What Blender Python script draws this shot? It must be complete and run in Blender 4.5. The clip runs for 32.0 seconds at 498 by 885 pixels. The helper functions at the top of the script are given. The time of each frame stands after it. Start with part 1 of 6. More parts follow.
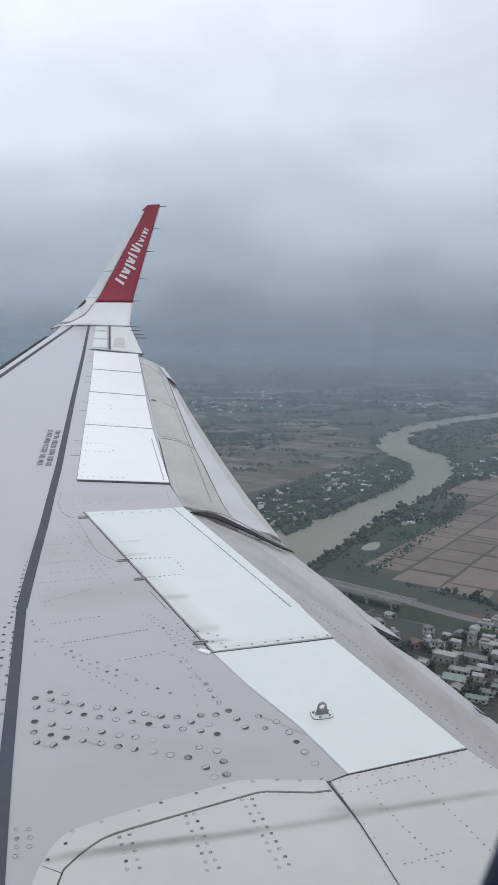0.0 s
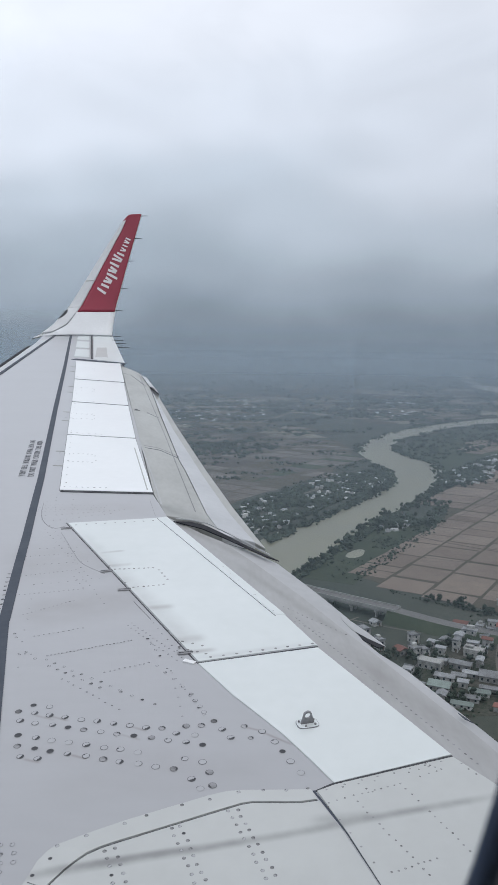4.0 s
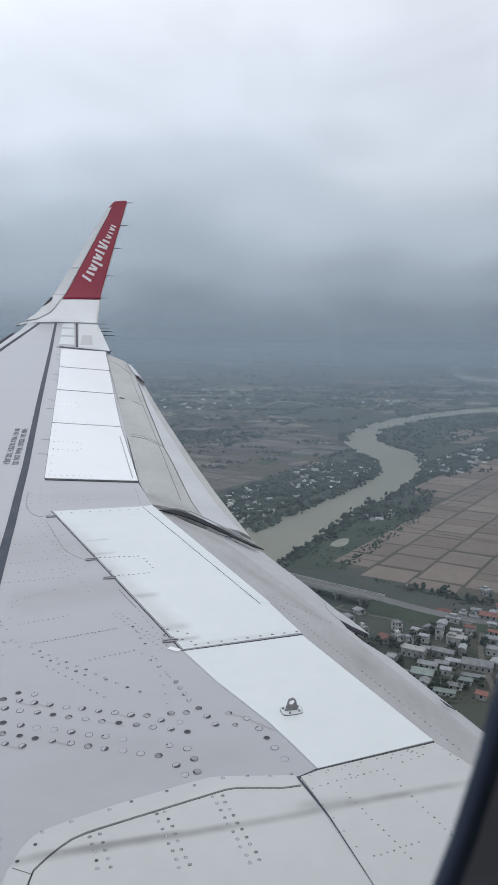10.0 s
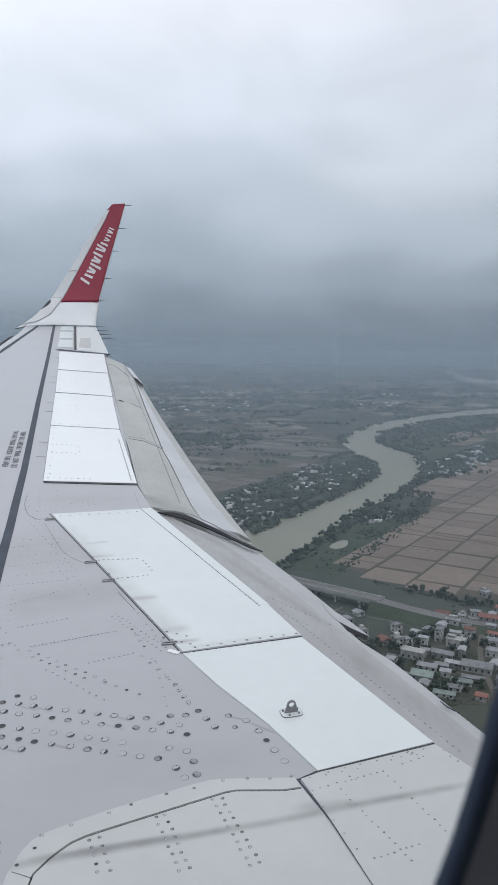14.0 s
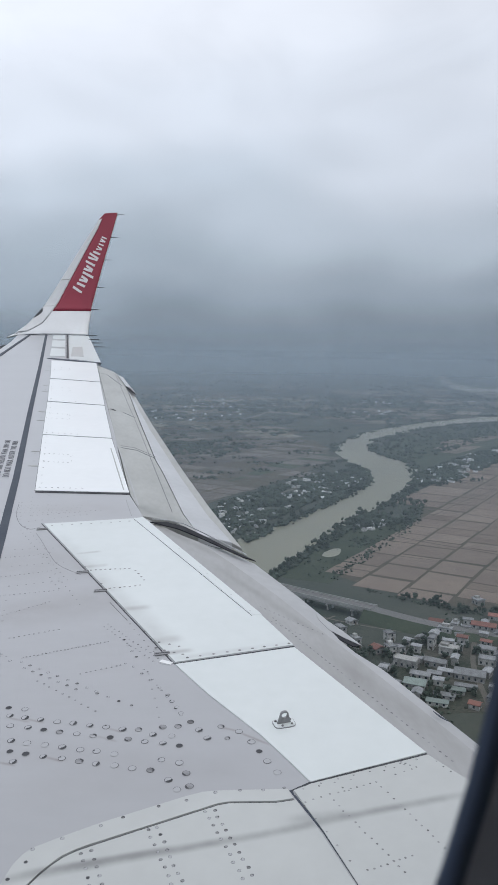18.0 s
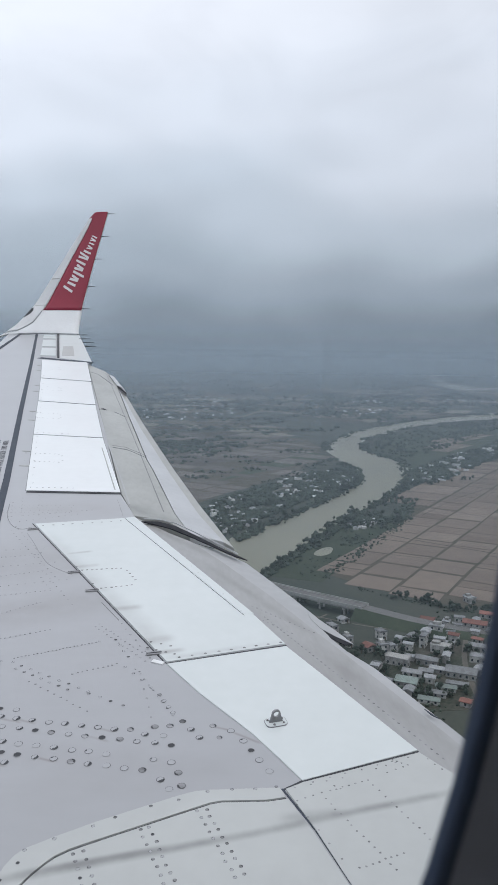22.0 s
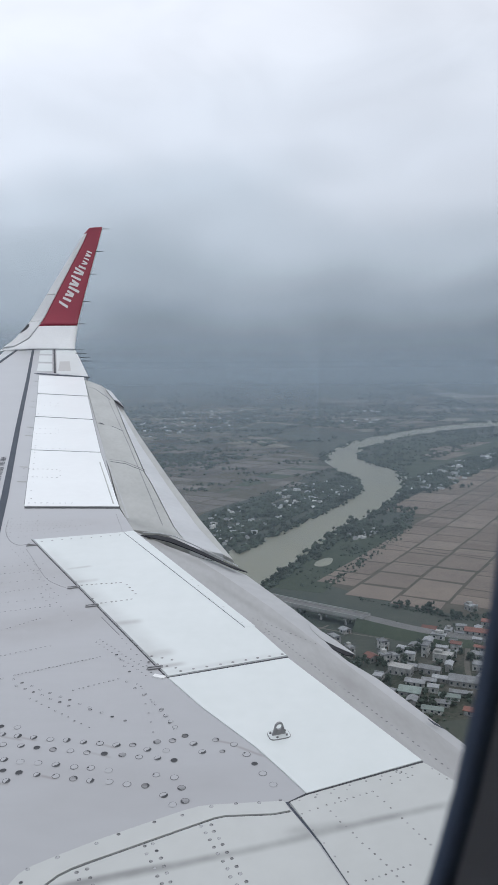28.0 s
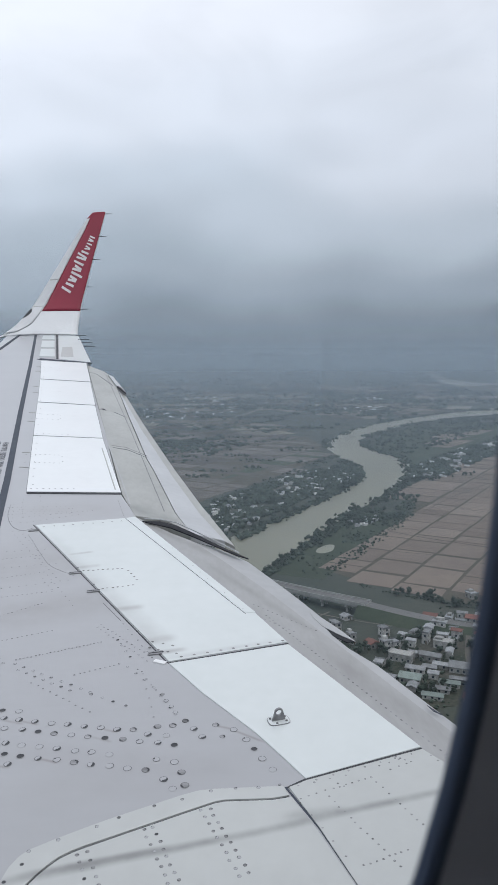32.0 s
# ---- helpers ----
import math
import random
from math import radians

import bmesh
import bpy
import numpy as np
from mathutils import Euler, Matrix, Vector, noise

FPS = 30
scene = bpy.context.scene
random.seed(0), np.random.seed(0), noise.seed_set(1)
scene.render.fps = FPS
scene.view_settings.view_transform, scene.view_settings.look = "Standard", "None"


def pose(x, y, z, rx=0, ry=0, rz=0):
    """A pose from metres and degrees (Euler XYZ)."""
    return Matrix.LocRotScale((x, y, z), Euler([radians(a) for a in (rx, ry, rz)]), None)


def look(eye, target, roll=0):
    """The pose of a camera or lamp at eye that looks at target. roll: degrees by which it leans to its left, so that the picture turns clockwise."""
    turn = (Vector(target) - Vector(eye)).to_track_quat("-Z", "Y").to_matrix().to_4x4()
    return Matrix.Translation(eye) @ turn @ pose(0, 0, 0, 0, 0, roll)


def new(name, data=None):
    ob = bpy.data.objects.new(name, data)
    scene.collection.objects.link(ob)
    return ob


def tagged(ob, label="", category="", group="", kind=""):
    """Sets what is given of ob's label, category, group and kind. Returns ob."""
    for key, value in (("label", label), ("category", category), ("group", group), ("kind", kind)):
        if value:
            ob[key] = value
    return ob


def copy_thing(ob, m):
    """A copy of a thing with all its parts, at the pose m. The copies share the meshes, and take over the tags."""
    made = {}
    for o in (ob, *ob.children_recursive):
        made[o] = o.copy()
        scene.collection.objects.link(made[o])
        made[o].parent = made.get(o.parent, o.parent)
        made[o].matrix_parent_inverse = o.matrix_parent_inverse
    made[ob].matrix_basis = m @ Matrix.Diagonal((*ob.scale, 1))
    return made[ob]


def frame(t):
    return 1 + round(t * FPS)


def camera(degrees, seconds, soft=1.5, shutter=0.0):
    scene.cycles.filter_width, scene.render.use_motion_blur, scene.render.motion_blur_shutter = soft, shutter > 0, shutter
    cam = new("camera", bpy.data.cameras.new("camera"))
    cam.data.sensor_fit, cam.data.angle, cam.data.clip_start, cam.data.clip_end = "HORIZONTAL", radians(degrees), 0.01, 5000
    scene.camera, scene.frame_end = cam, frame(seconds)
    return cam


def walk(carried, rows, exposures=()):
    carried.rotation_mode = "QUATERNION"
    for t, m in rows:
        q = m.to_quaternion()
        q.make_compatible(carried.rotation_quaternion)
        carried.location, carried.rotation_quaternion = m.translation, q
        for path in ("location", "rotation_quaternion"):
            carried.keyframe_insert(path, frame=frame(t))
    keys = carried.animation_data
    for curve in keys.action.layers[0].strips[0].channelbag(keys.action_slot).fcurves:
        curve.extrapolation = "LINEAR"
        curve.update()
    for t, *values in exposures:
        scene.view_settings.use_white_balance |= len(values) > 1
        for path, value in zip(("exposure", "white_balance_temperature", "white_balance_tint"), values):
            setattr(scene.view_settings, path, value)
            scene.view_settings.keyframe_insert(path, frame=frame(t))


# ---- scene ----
import itertools

ALT = 180.0          # height of the eye over the plain
SLOPE = math.tan(radians(6.69))
DROP = 1.42          # wing surface under the eye at v = 0
HERE = (55.0, 70.0)  # the eye over the plain
FUS = 20.0           # how far the fuselage is turned from the x axis, degrees

PATH = (
    (0.0, 0.0007, -0.0031, 0.0025, 0.006, -6.918, -0.964),
    (0.5, 0.0008, -0.0031, 0.0025, -0.030, -6.577, -0.791),
    (1.0, 0.0010, -0.0031, 0.0027, -0.071, -6.120, -0.568),
    (1.5, 0.0012, -0.0032, 0.0029, -0.177, -6.267, -0.690),
    (2.0, 0.0014, -0.0033, 0.0032, -0.277, -6.676, -1.029),
    (2.5, 0.0015, -0.0034, 0.0035, -0.329, -6.710, -1.149),
    (3.0, 0.0017, -0.0036, 0.0037, -0.450, -6.179, -0.946),
    (3.5, 0.0018, -0.0039, 0.0040, -0.711, -5.974, -0.738),
    (4.0, 0.0018, -0.0042, 0.0042, -1.252, -6.273, -0.613),
    (4.5, 0.0018, -0.0044, 0.0043, -1.735, -6.893, -0.658),
    (6.5, -0.0012, -0.0100, 0.0068, -2.012, -6.795, -1.182),
    (7.0, -0.0011, -0.0101, 0.0067, -1.997, -6.955, -1.396),
    (7.5, -0.0008, -0.0100, 0.0064, -2.046, -6.885, -1.384),
    (8.0, -0.0003, -0.0098, 0.0061, -2.139, -6.642, -1.083),
    (8.5, 0.0002, -0.0096, 0.0057, -2.261, -6.589, -0.962),
    (9.0, 0.0007, -0.0093, 0.0053, -2.421, -6.781, -1.060),
    (9.5, 0.0010, -0.0089, 0.0049, -2.442, -6.973, -1.017),
    (10.0, 0.0012, -0.0087, 0.0045, -2.279, -7.071, -0.964),
    (10.5, 0.0013, -0.0084, 0.0041, -1.999, -6.784, -0.743),
    (11.0, 0.0014, -0.0082, 0.0038, -1.722, -6.424, -0.365),
    (11.5, 0.0014, -0.0080, 0.0034, -1.680, -6.548, -0.375),
    (12.0, 0.0013, -0.0078, 0.0032, -1.713, -6.808, -0.468),
    (12.5, 0.0013, -0.0076, 0.0029, -1.855, -6.895, -0.484),
    (13.0, 0.0013, -0.0074, 0.0028, -1.987, -6.574, -0.337),
    (13.5, 0.0014, -0.0073, 0.0027, -2.223, -6.510, -0.403),
    (14.0, 0.0015, -0.0071, 0.0028, -2.392, -6.900, -0.784),
    (14.5, 0.0015, -0.0071, 0.0029, -2.370, -6.807, -0.935),
    (16.5, 0.0028, -0.0072, 0.0081, -2.860, -5.983, -0.758),
    (17.0, 0.0027, -0.0072, 0.0081, -2.907, -6.058, -0.841),
    (17.5, 0.0025, -0.0073, 0.0081, -2.913, -6.245, -0.865),
    (18.0, 0.0022, -0.0074, 0.0081, -2.940, -6.286, -0.777),
    (18.5, 0.0019, -0.0075, 0.0081, -3.106, -6.382, -0.843),
    (19.0, 0.0019, -0.0076, 0.0081, -3.206, -6.549, -0.923),
    (19.5, 0.0023, -0.0077, 0.0083, -3.214, -6.480, -0.900),
    (20.0, 0.0028, -0.0077, 0.0085, -3.178, -6.618, -1.097),
    (20.5, 0.0032, -0.0079, 0.0088, -3.111, -6.619, -1.263),
    (21.0, 0.0035, -0.0081, 0.0091, -3.092, -6.345, -1.070),
    (21.5, 0.0034, -0.0085, 0.0093, -3.226, -6.233, -0.868),
    (22.0, 0.0030, -0.0090, 0.0094, -3.579, -6.346, -0.686),
    (22.5, 0.0027, -0.0095, 0.0095, -3.965, -6.437, -0.625),
    (23.0, 0.0025, -0.0099, 0.0094, -4.284, -6.416, -0.467),
    (23.5, 0.0027, -0.0101, 0.0094, -4.417, -6.428, -0.487),
    (24.0, 0.0031, -0.0101, 0.0093, -4.426, -6.499, -0.571),
    (24.5, 0.0034, -0.0101, 0.0092, -4.340, -6.103, -0.324),
    (26.5, 0.0051, -0.0083, 0.0081, -4.057, -6.346, -0.622),
    (27.0, 0.0049, -0.0083, 0.0081, -3.889, -6.163, -0.476),
    (27.5, 0.0046, -0.0083, 0.0081, -3.792, -5.557, 0.090),
    (28.0, 0.0043, -0.0084, 0.0083, -3.838, -5.482, 0.352),
    (28.5, 0.0040, -0.0086, 0.0085, -3.987, -6.167, 0.078),
    (29.0, 0.0041, -0.0086, 0.0089, -4.052, -6.723, -0.357),
    (29.5, 0.0046, -0.0085, 0.0092, -3.995, -6.620, -0.358),
    (30.0, 0.0054, -0.0083, 0.0096, -3.796, -5.941, 0.007),
    (30.5, 0.0062, -0.0079, 0.0098, -3.591, -5.418, 0.357),
    (31.0, 0.0069, -0.0076, 0.0100, -3.468, -5.530, 0.392),
    (31.5, 0.0073, -0.0073, 0.0100, -3.540, -6.138, 0.168),
    (32.0, 0.0075, -0.0072, 0.0100, -3.621, -6.465, 0.043),
)
cam = camera(35.3, 32.0, soft=1.4)
cam.data.dof.use_dof, cam.data.dof.focus_distance, cam.data.dof.aperture_fstop = True, 5.0, 28.0
walk(cam, [(t, pose(HERE[0] + x, HERE[1] + y, ALT + z, 90 + pitch, roll, yaw)) for t, x, y, z, yaw, pitch, roll in PATH], ((0.0, -0.03), (8.0, -0.05), (20.0, -0.03), (32.0, -0.01)))

# ---- light: an overcast sky, brighter overhead than at the horizon ----
world = bpy.data.worlds.new("overcast")
scene.world = world
world.use_nodes = True
wn, wl = world.node_tree.nodes, world.node_tree.links
wn.clear()
coord = wn.new("ShaderNodeTexCoord")
split = wn.new("ShaderNodeSeparateXYZ")
wl.new(coord.outputs["Generated"], split.inputs[0])
stretch = wn.new("ShaderNodeMapping")
stretch.inputs["Scale"].default_value = (1.0, 1.0, 1.9)
stretch.inputs["Location"].default_value = (3.1, 0.4, 1.7)
wl.new(coord.outputs["Generated"], stretch.inputs["Vector"])
cloud = wn.new("ShaderNodeTexNoise")
cloud.inputs["Scale"].default_value = 2.6
cloud.inputs["Detail"].default_value = 3.0
cloud.inputs["Roughness"].default_value = 0.48
cloud.inputs["Distortion"].default_value = 0.35
wl.new(stretch.outputs[0], cloud.inputs["Vector"])
swing = wn.new("ShaderNodeMath")
swing.operation = "MULTIPLY_ADD"
swing.inputs[1].default_value = 0.24
swing.inputs[2].default_value = -0.12
wl.new(cloud.outputs["Fac"], swing.inputs[0])
lift = wn.new("ShaderNodeMath")
lift.operation = "ADD"
wl.new(split.outputs["Z"], lift.inputs[0])
wl.new(swing.outputs[0], lift.inputs[1])
ramp = wn.new("ShaderNodeValToRGB")
ramp.color_ramp.interpolation = "EASE"
stops = ramp.color_ramp.elements
stops[0].position, stops[0].color = 0.0, (0.215, 0.262, 0.318, 1)
stops[1].position, stops[1].color = 1.0, (1.02, 1.07, 1.14, 1)
for at, colour in ((0.05, (0.27, 0.325, 0.39, 1)), (0.11, (0.40, 0.47, 0.555, 1)), (0.19, (0.575, 0.655, 0.76, 1)), (0.28, (0.76, 0.83, 0.945, 1)), (0.42, (0.89, 0.945, 1.055, 1))):
    stop = stops.new(at)
    stop.color = colour
wl.new(lift.outputs[0], ramp.inputs[0])
sky = wn.new("ShaderNodeTexSky")
sky.sky_type, sky.sun_disc = "NISHITA", False
sky.sun_elevation, sky.sun_rotation = radians(52), radians(60)
thin = wn.new("ShaderNodeBackground")
thin.inputs["Strength"].default_value = 0.05
wl.new(sky.outputs[0], thin.inputs[0])
deck = wn.new("ShaderNodeBackground")
puff = wn.new("ShaderNodeTexNoise")
puff.inputs["Scale"].default_value, puff.inputs["Detail"].default_value, puff.inputs["Distortion"].default_value = 5.5, 4.0, 0.6
wl.new(stretch.outputs[0], puff.inputs["Vector"])
shade = wn.new("ShaderNodeMapRange")
shade.inputs["From Min"].default_value, shade.inputs["From Max"].default_value = 0.3, 0.7
shade.inputs["To Min"].default_value, shade.inputs["To Max"].default_value = 0.95, 1.07
wl.new(puff.outputs["Fac"], shade.inputs["Value"])
heavy = wn.new("ShaderNodeMapRange")
heavy.interpolation_type = "SMOOTHSTEP"
heavy.inputs["From Min"].default_value, heavy.inputs["From Max"].default_value = -0.25, 0.55
heavy.inputs["To Min"].default_value, heavy.inputs["To Max"].default_value = 1.03, 0.84
wl.new(split.outputs["X"], heavy.inputs["Value"])
cover = wn.new("ShaderNodeMath")
cover.operation = "MULTIPLY"
wl.new(shade.outputs[0], cover.inputs[0])
wl.new(heavy.outputs[0], cover.inputs[1])
wl.new(cover.outputs[0], deck.inputs["Strength"])
wl.new(ramp.outputs[0], deck.inputs[0])
both = wn.new("ShaderNodeMixShader")
both.inputs[0].default_value = 0.997
wl.new(thin.outputs[0], both.inputs[1])
wl.new(deck.outputs[0], both.inputs[2])
wout = wn.new("ShaderNodeOutputWorld")
wl.new(both.outputs[0], wout.inputs[0])

sun = new("sun", bpy.data.lights.new("sun", "SUN"))
sun.data.energy, sun.data.angle, sun.data.color = 0.55, radians(25), (1.0, 0.98, 0.95)
sun.matrix_world = look((0, 0, 400), (-0.53, 0.30, 400 - 0.78))


# ---- materials ----
def surface(name, colour, other=None, rough=0.5, metal=0.0, scale=3.0, fine=40.0, bump=0.0, spread=0.5, vary=0.0, stretch_by=(1, 1, 1), spec=0.5, bands=(), dirt=(0.16, 0.16, 0.165)):
    """A paint or ground with variation at two scales; vary: shade differs from piece to piece."""
    mat = bpy.data.materials.new(name)
    mat.use_nodes = True
    n, l = mat.node_tree.nodes, mat.node_tree.links
    base = n["Principled BSDF"]
    base.inputs["Roughness"].default_value = rough
    base.inputs["Metallic"].default_value = metal
    base.inputs["Specular IOR Level"].default_value = spec
    other = other or tuple(c * 0.85 for c in colour)
    tc = n.new("ShaderNodeTexCoord")
    mp = n.new("ShaderNodeMapping")
    mp.inputs["Scale"].default_value = stretch_by
    l.new(tc.outputs["Object"], mp.inputs["Vector"])
    big = n.new("ShaderNodeTexNoise")
    big.inputs["Scale"].default_value, big.inputs["Detail"].default_value = scale, 4
    l.new(mp.outputs[0], big.inputs["Vector"])
    small = n.new("ShaderNodeTexNoise")
    small.inputs["Scale"].default_value, small.inputs["Detail"].default_value = fine, 3
    l.new(mp.outputs[0], small.inputs["Vector"])
    mixf = n.new("ShaderNodeMix")
    mixf.data_type = "FLOAT"
    mixf.inputs["Factor"].default_value = 0.35
    l.new(big.outputs["Fac"], mixf.inputs["A"])
    l.new(small.outputs["Fac"], mixf.inputs["B"])
    rng = n.new("ShaderNodeMapRange")
    rng.inputs["From Min"].default_value = 0.5 - 0.5 * spread * 0.6
    rng.inputs["From Max"].default_value = 0.5 + 0.5 * spread * 0.6
    l.new(mixf.outputs["Result"], rng.inputs["Value"])
    mixc = n.new("ShaderNodeMix")
    mixc.data_type = "RGBA"
    mixc.inputs["A"].default_value = (*colour, 1)
    mixc.inputs["B"].default_value = (*other, 1)
    l.new(rng.outputs[0], mixc.inputs["Factor"])
    last = mixc.outputs["Result"]
    if vary:
        info = n.new("ShaderNodeObjectInfo")
        geo = n.new("ShaderNodeNewGeometry")
        add = n.new("ShaderNodeMath")
        add.operation = "ADD"
        l.new(info.outputs["Random"], add.inputs[0])
        l.new(geo.outputs["Random Per Island"], add.inputs[1])
        frac = n.new("ShaderNodeMath")
        frac.operation = "FRACT"
        l.new(add.outputs[0], frac.inputs[0])
        hsv = n.new("ShaderNodeHueSaturation")
        val = n.new("ShaderNodeMapRange")
        val.inputs["To Min"].default_value, val.inputs["To Max"].default_value = 1 - vary, 1 + vary
        l.new(frac.outputs[0], val.inputs["Value"])
        l.new(val.outputs[0], hsv.inputs["Value"])
        l.new(last, hsv.inputs["Color"])
        last = hsv.outputs[0]
    for (x0, y0), (x1, y1), width, share in bands:  # soot, streaks and painted soft sheen along a line of the plan, fading to both sides
        length = math.hypot(x1 - x0, y1 - y0)
        nx, ny = -(y1 - y0) / length, (x1 - x0) / length
        tx, ty = (x1 - x0) / length, (y1 - y0) / length
        masks = []
        for vx, vy, centre, inner_half, outer_half in ((nx, ny, nx * x0 + ny * y0, 0.0, width), (tx, ty, tx * x0 + ty * y0 + length / 2, length * 0.3, length * 0.6)):
            dot = n.new("ShaderNodeVectorMath")
            dot.operation = "DOT_PRODUCT"
            dot.inputs[1].default_value = (vx, vy, 0)
            l.new(tc.outputs["Object"], dot.inputs[0])
            gone = n.new("ShaderNodeMath")
            gone.operation = "SUBTRACT"
            gone.inputs[1].default_value = centre
            l.new(dot.outputs["Value"], gone.inputs[0])
            size = n.new("ShaderNodeMath")
            size.operation = "ABSOLUTE"
            l.new(gone.outputs[0], size.inputs[0])
            fade = n.new("ShaderNodeMapRange")
            fade.interpolation_type = "SMOOTHSTEP"
            fade.inputs["From Min"].default_value, fade.inputs["From Max"].default_value = inner_half, outer_half
            fade.inputs["To Min"].default_value, fade.inputs["To Max"].default_value = 1.0, 0.0
            l.new(size.outputs[0], fade.inputs["Value"])
            masks.append(fade)
        patch = n.new("ShaderNodeTexNoise")
        patch.inputs["Scale"].default_value, patch.inputs["Detail"].default_value = 9.0, 5
        l.new(tc.outputs["Object"], patch.inputs["Vector"])
        product = None
        for source in (masks[0].outputs[0], masks[1].outputs[0], patch.outputs["Fac"]):
            mul = n.new("ShaderNodeMath")
            mul.operation = "MULTIPLY"
            l.new(source, mul.inputs[0])
            if product is None:
                mul.inputs[1].default_value = share * 2
            else:
                l.new(product, mul.inputs[1])
            product = mul.outputs[0]
        band_mix = n.new("ShaderNodeMix")
        band_mix.data_type = "RGBA"
        band_mix.inputs["B"].default_value = (*dirt, 1)
        l.new(product, band_mix.inputs["Factor"])
        l.new(last, band_mix.inputs["A"])
        last = band_mix.outputs["Result"]
    l.new(last, base.inputs["Base Color"])
    if bump:
        bp = n.new("ShaderNodeBump")
        bp.inputs["Strength"].default_value, bp.inputs["Distance"].default_value = bump, 0.02
        l.new(mixf.outputs["Result"], bp.inputs["Height"])
        l.new(bp.outputs[0], base.inputs["Normal"])
    return mat


M = {}
# wide bands paint the skin's uneven sky sheen; narrow ones are fastener streaks
M["skin"] = surface("wing_grey_paint", (0.374, 0.379, 0.400), (0.353, 0.358, 0.379), 0.30, spec=0.8, scale=1.3, fine=14, stretch_by=(0.6, 1.6, 1),
                    bands=(((-1.107, 3.609), (-0.332, 3.910), 0.42, 0.22), ((-0.865, 3.111), (-0.234, 3.352), 0.22, 0.28), ((-0.658, 2.222), (-0.014, 2.157), 0.10, 0.10), ((-0.510, 2.032), (0.149, 2.135), 0.12, 0.12), ((-1.018, 4.535), (-0.418, 4.514), 0.2, 0.15),
                           ((-0.619, 2.393), (-0.550, 2.369), 0.009, 0.5), ((-0.563, 2.387), (-0.504, 2.363), 0.009, 0.5), ((-0.304, 2.332), (-0.254, 2.309), 0.009, 0.5), ((-0.334, 2.293), (-0.266, 2.262), 0.009, 0.5), ((-0.596, 2.169), (-0.542, 2.152), 0.009, 0.5), ((-0.463, 2.190), (-0.411, 2.169), 0.009, 0.5), ((0.052, 2.329), (0.101, 2.309), 0.009, 0.5), ((0.108, 2.300), (0.197, 2.235), 0.009, 0.5)), dirt=(0.225, 0.205, 0.205))
M["white"] = surface("spoiler_white_paint", (0.655, 0.690, 0.697), (0.615, 0.652, 0.656), 0.35, scale=2.0, fine=16,
                     bands=(((-0.831, 4.099), (-0.097, 2.753), 0.10, 0.30), ((-0.403, 3.161), (-0.234, 3.196), 0.035, 0.38), ((-0.246, 2.879), (-0.088, 2.921), 0.045, 0.38), ((-0.192, 2.784), (-0.047, 2.823), 0.025, 0.5), ((-0.571, 3.633), (-0.467, 3.659), 0.03, 0.35), ((-0.645, 3.800), (-0.524, 3.837), 0.02, 0.4), ((-0.107, 2.753), (0.340, 2.877), 0.03, 0.2)), dirt=(0.30, 0.29, 0.29))
# lighter white than the inboard spoiler's
M["outer_white"] = surface("outboard_spoiler_white", (0.80, 0.82, 0.835), (0.765, 0.785, 0.80), 0.35, scale=2.0, fine=16)
M["fairing"] = surface("fairing_white_paint", (0.500, 0.514, 0.511), (0.457, 0.469, 0.467), 0.38, scale=2.2, fine=18,
                       bands=(((-0.487, 1.716), (0.311, 1.892), 0.022, 0.5), ((-0.439, 1.738), (-0.065, 1.817), 0.018, 0.5), ((0.193, 1.872), (0.726, 1.999), 0.022, 0.45), ((0.218, 1.908), (0.390, 1.925), 0.03, 0.35)))
M["flap"] = surface("flap_grey_paint", (0.412, 0.418, 0.404), (0.325, 0.328, 0.316), 0.4, scale=3.0, fine=22, stretch_by=(1.6, 0.6, 1),
                    bands=(((-0.324, 4.362), (0.015, 4.121), 0.10, 0.4), ((0.043, 3.759), (0.512, 2.995), 0.05, 0.25), ((-0.456, 4.729), (-0.120, 4.541), 0.20, 0.35)), dirt=(0.12, 0.12, 0.12))
M["flap_in"] = surface("inner_flap_paint", (0.378, 0.377, 0.382), (0.305, 0.302, 0.302), 0.4, scale=3.5, fine=24, stretch_by=(1.8, 0.5, 1), bands=(((0.043, 3.759), (0.512, 2.995), 0.05, 0.25), ((0.45, 2.95), (0.80, 2.25), 0.10, 0.22), ((-0.30, 4.33), (0.10, 3.90), 0.07, 0.35)), dirt=(0.15, 0.14, 0.13))
M["flap_edge"] = surface("flap_edge_paint", (0.50, 0.51, 0.53), (0.42, 0.43, 0.45), 0.38, scale=3, fine=20)
M["flap_light"] = surface("flap_light_paint", (0.43, 0.435, 0.445), (0.36, 0.365, 0.375), 0.38, scale=3, fine=20)
M["stripe"] = surface("dark_stripe_paint", (0.066, 0.077, 0.098), (0.085, 0.096, 0.118), 0.75, scale=5, spec=0.15)
M["gap"] = surface("rubber_seal", (0.038, 0.040, 0.048), (0.062, 0.064, 0.072), 0.7, scale=8)
# black of the flap seal, also of plates that stand in for shade
M["rubber_and_shade"] = surface("black_rubber_and_shade", (0.018, 0.019, 0.024), (0.035, 0.036, 0.042), 0.7, scale=8, spec=0.12)
M["metal"] = surface("bare_metal", (0.33, 0.33, 0.34), (0.22, 0.22, 0.23), 0.45, 0.6, scale=20)
M["rivet"] = surface("fastener_grey", (0.17, 0.17, 0.18), (0.28, 0.28, 0.29), 0.5, 0.2, scale=30, vary=0.5)
M["rivet_rim"] = surface("fastener_rim_worn", (0.075, 0.075, 0.085), (0.16, 0.16, 0.17), 0.5, 0.2, scale=30, vary=0.4)
M["red"] = surface("red_paint", (0.285, 0.020, 0.046), (0.245, 0.017, 0.040), 0.4, scale=2)
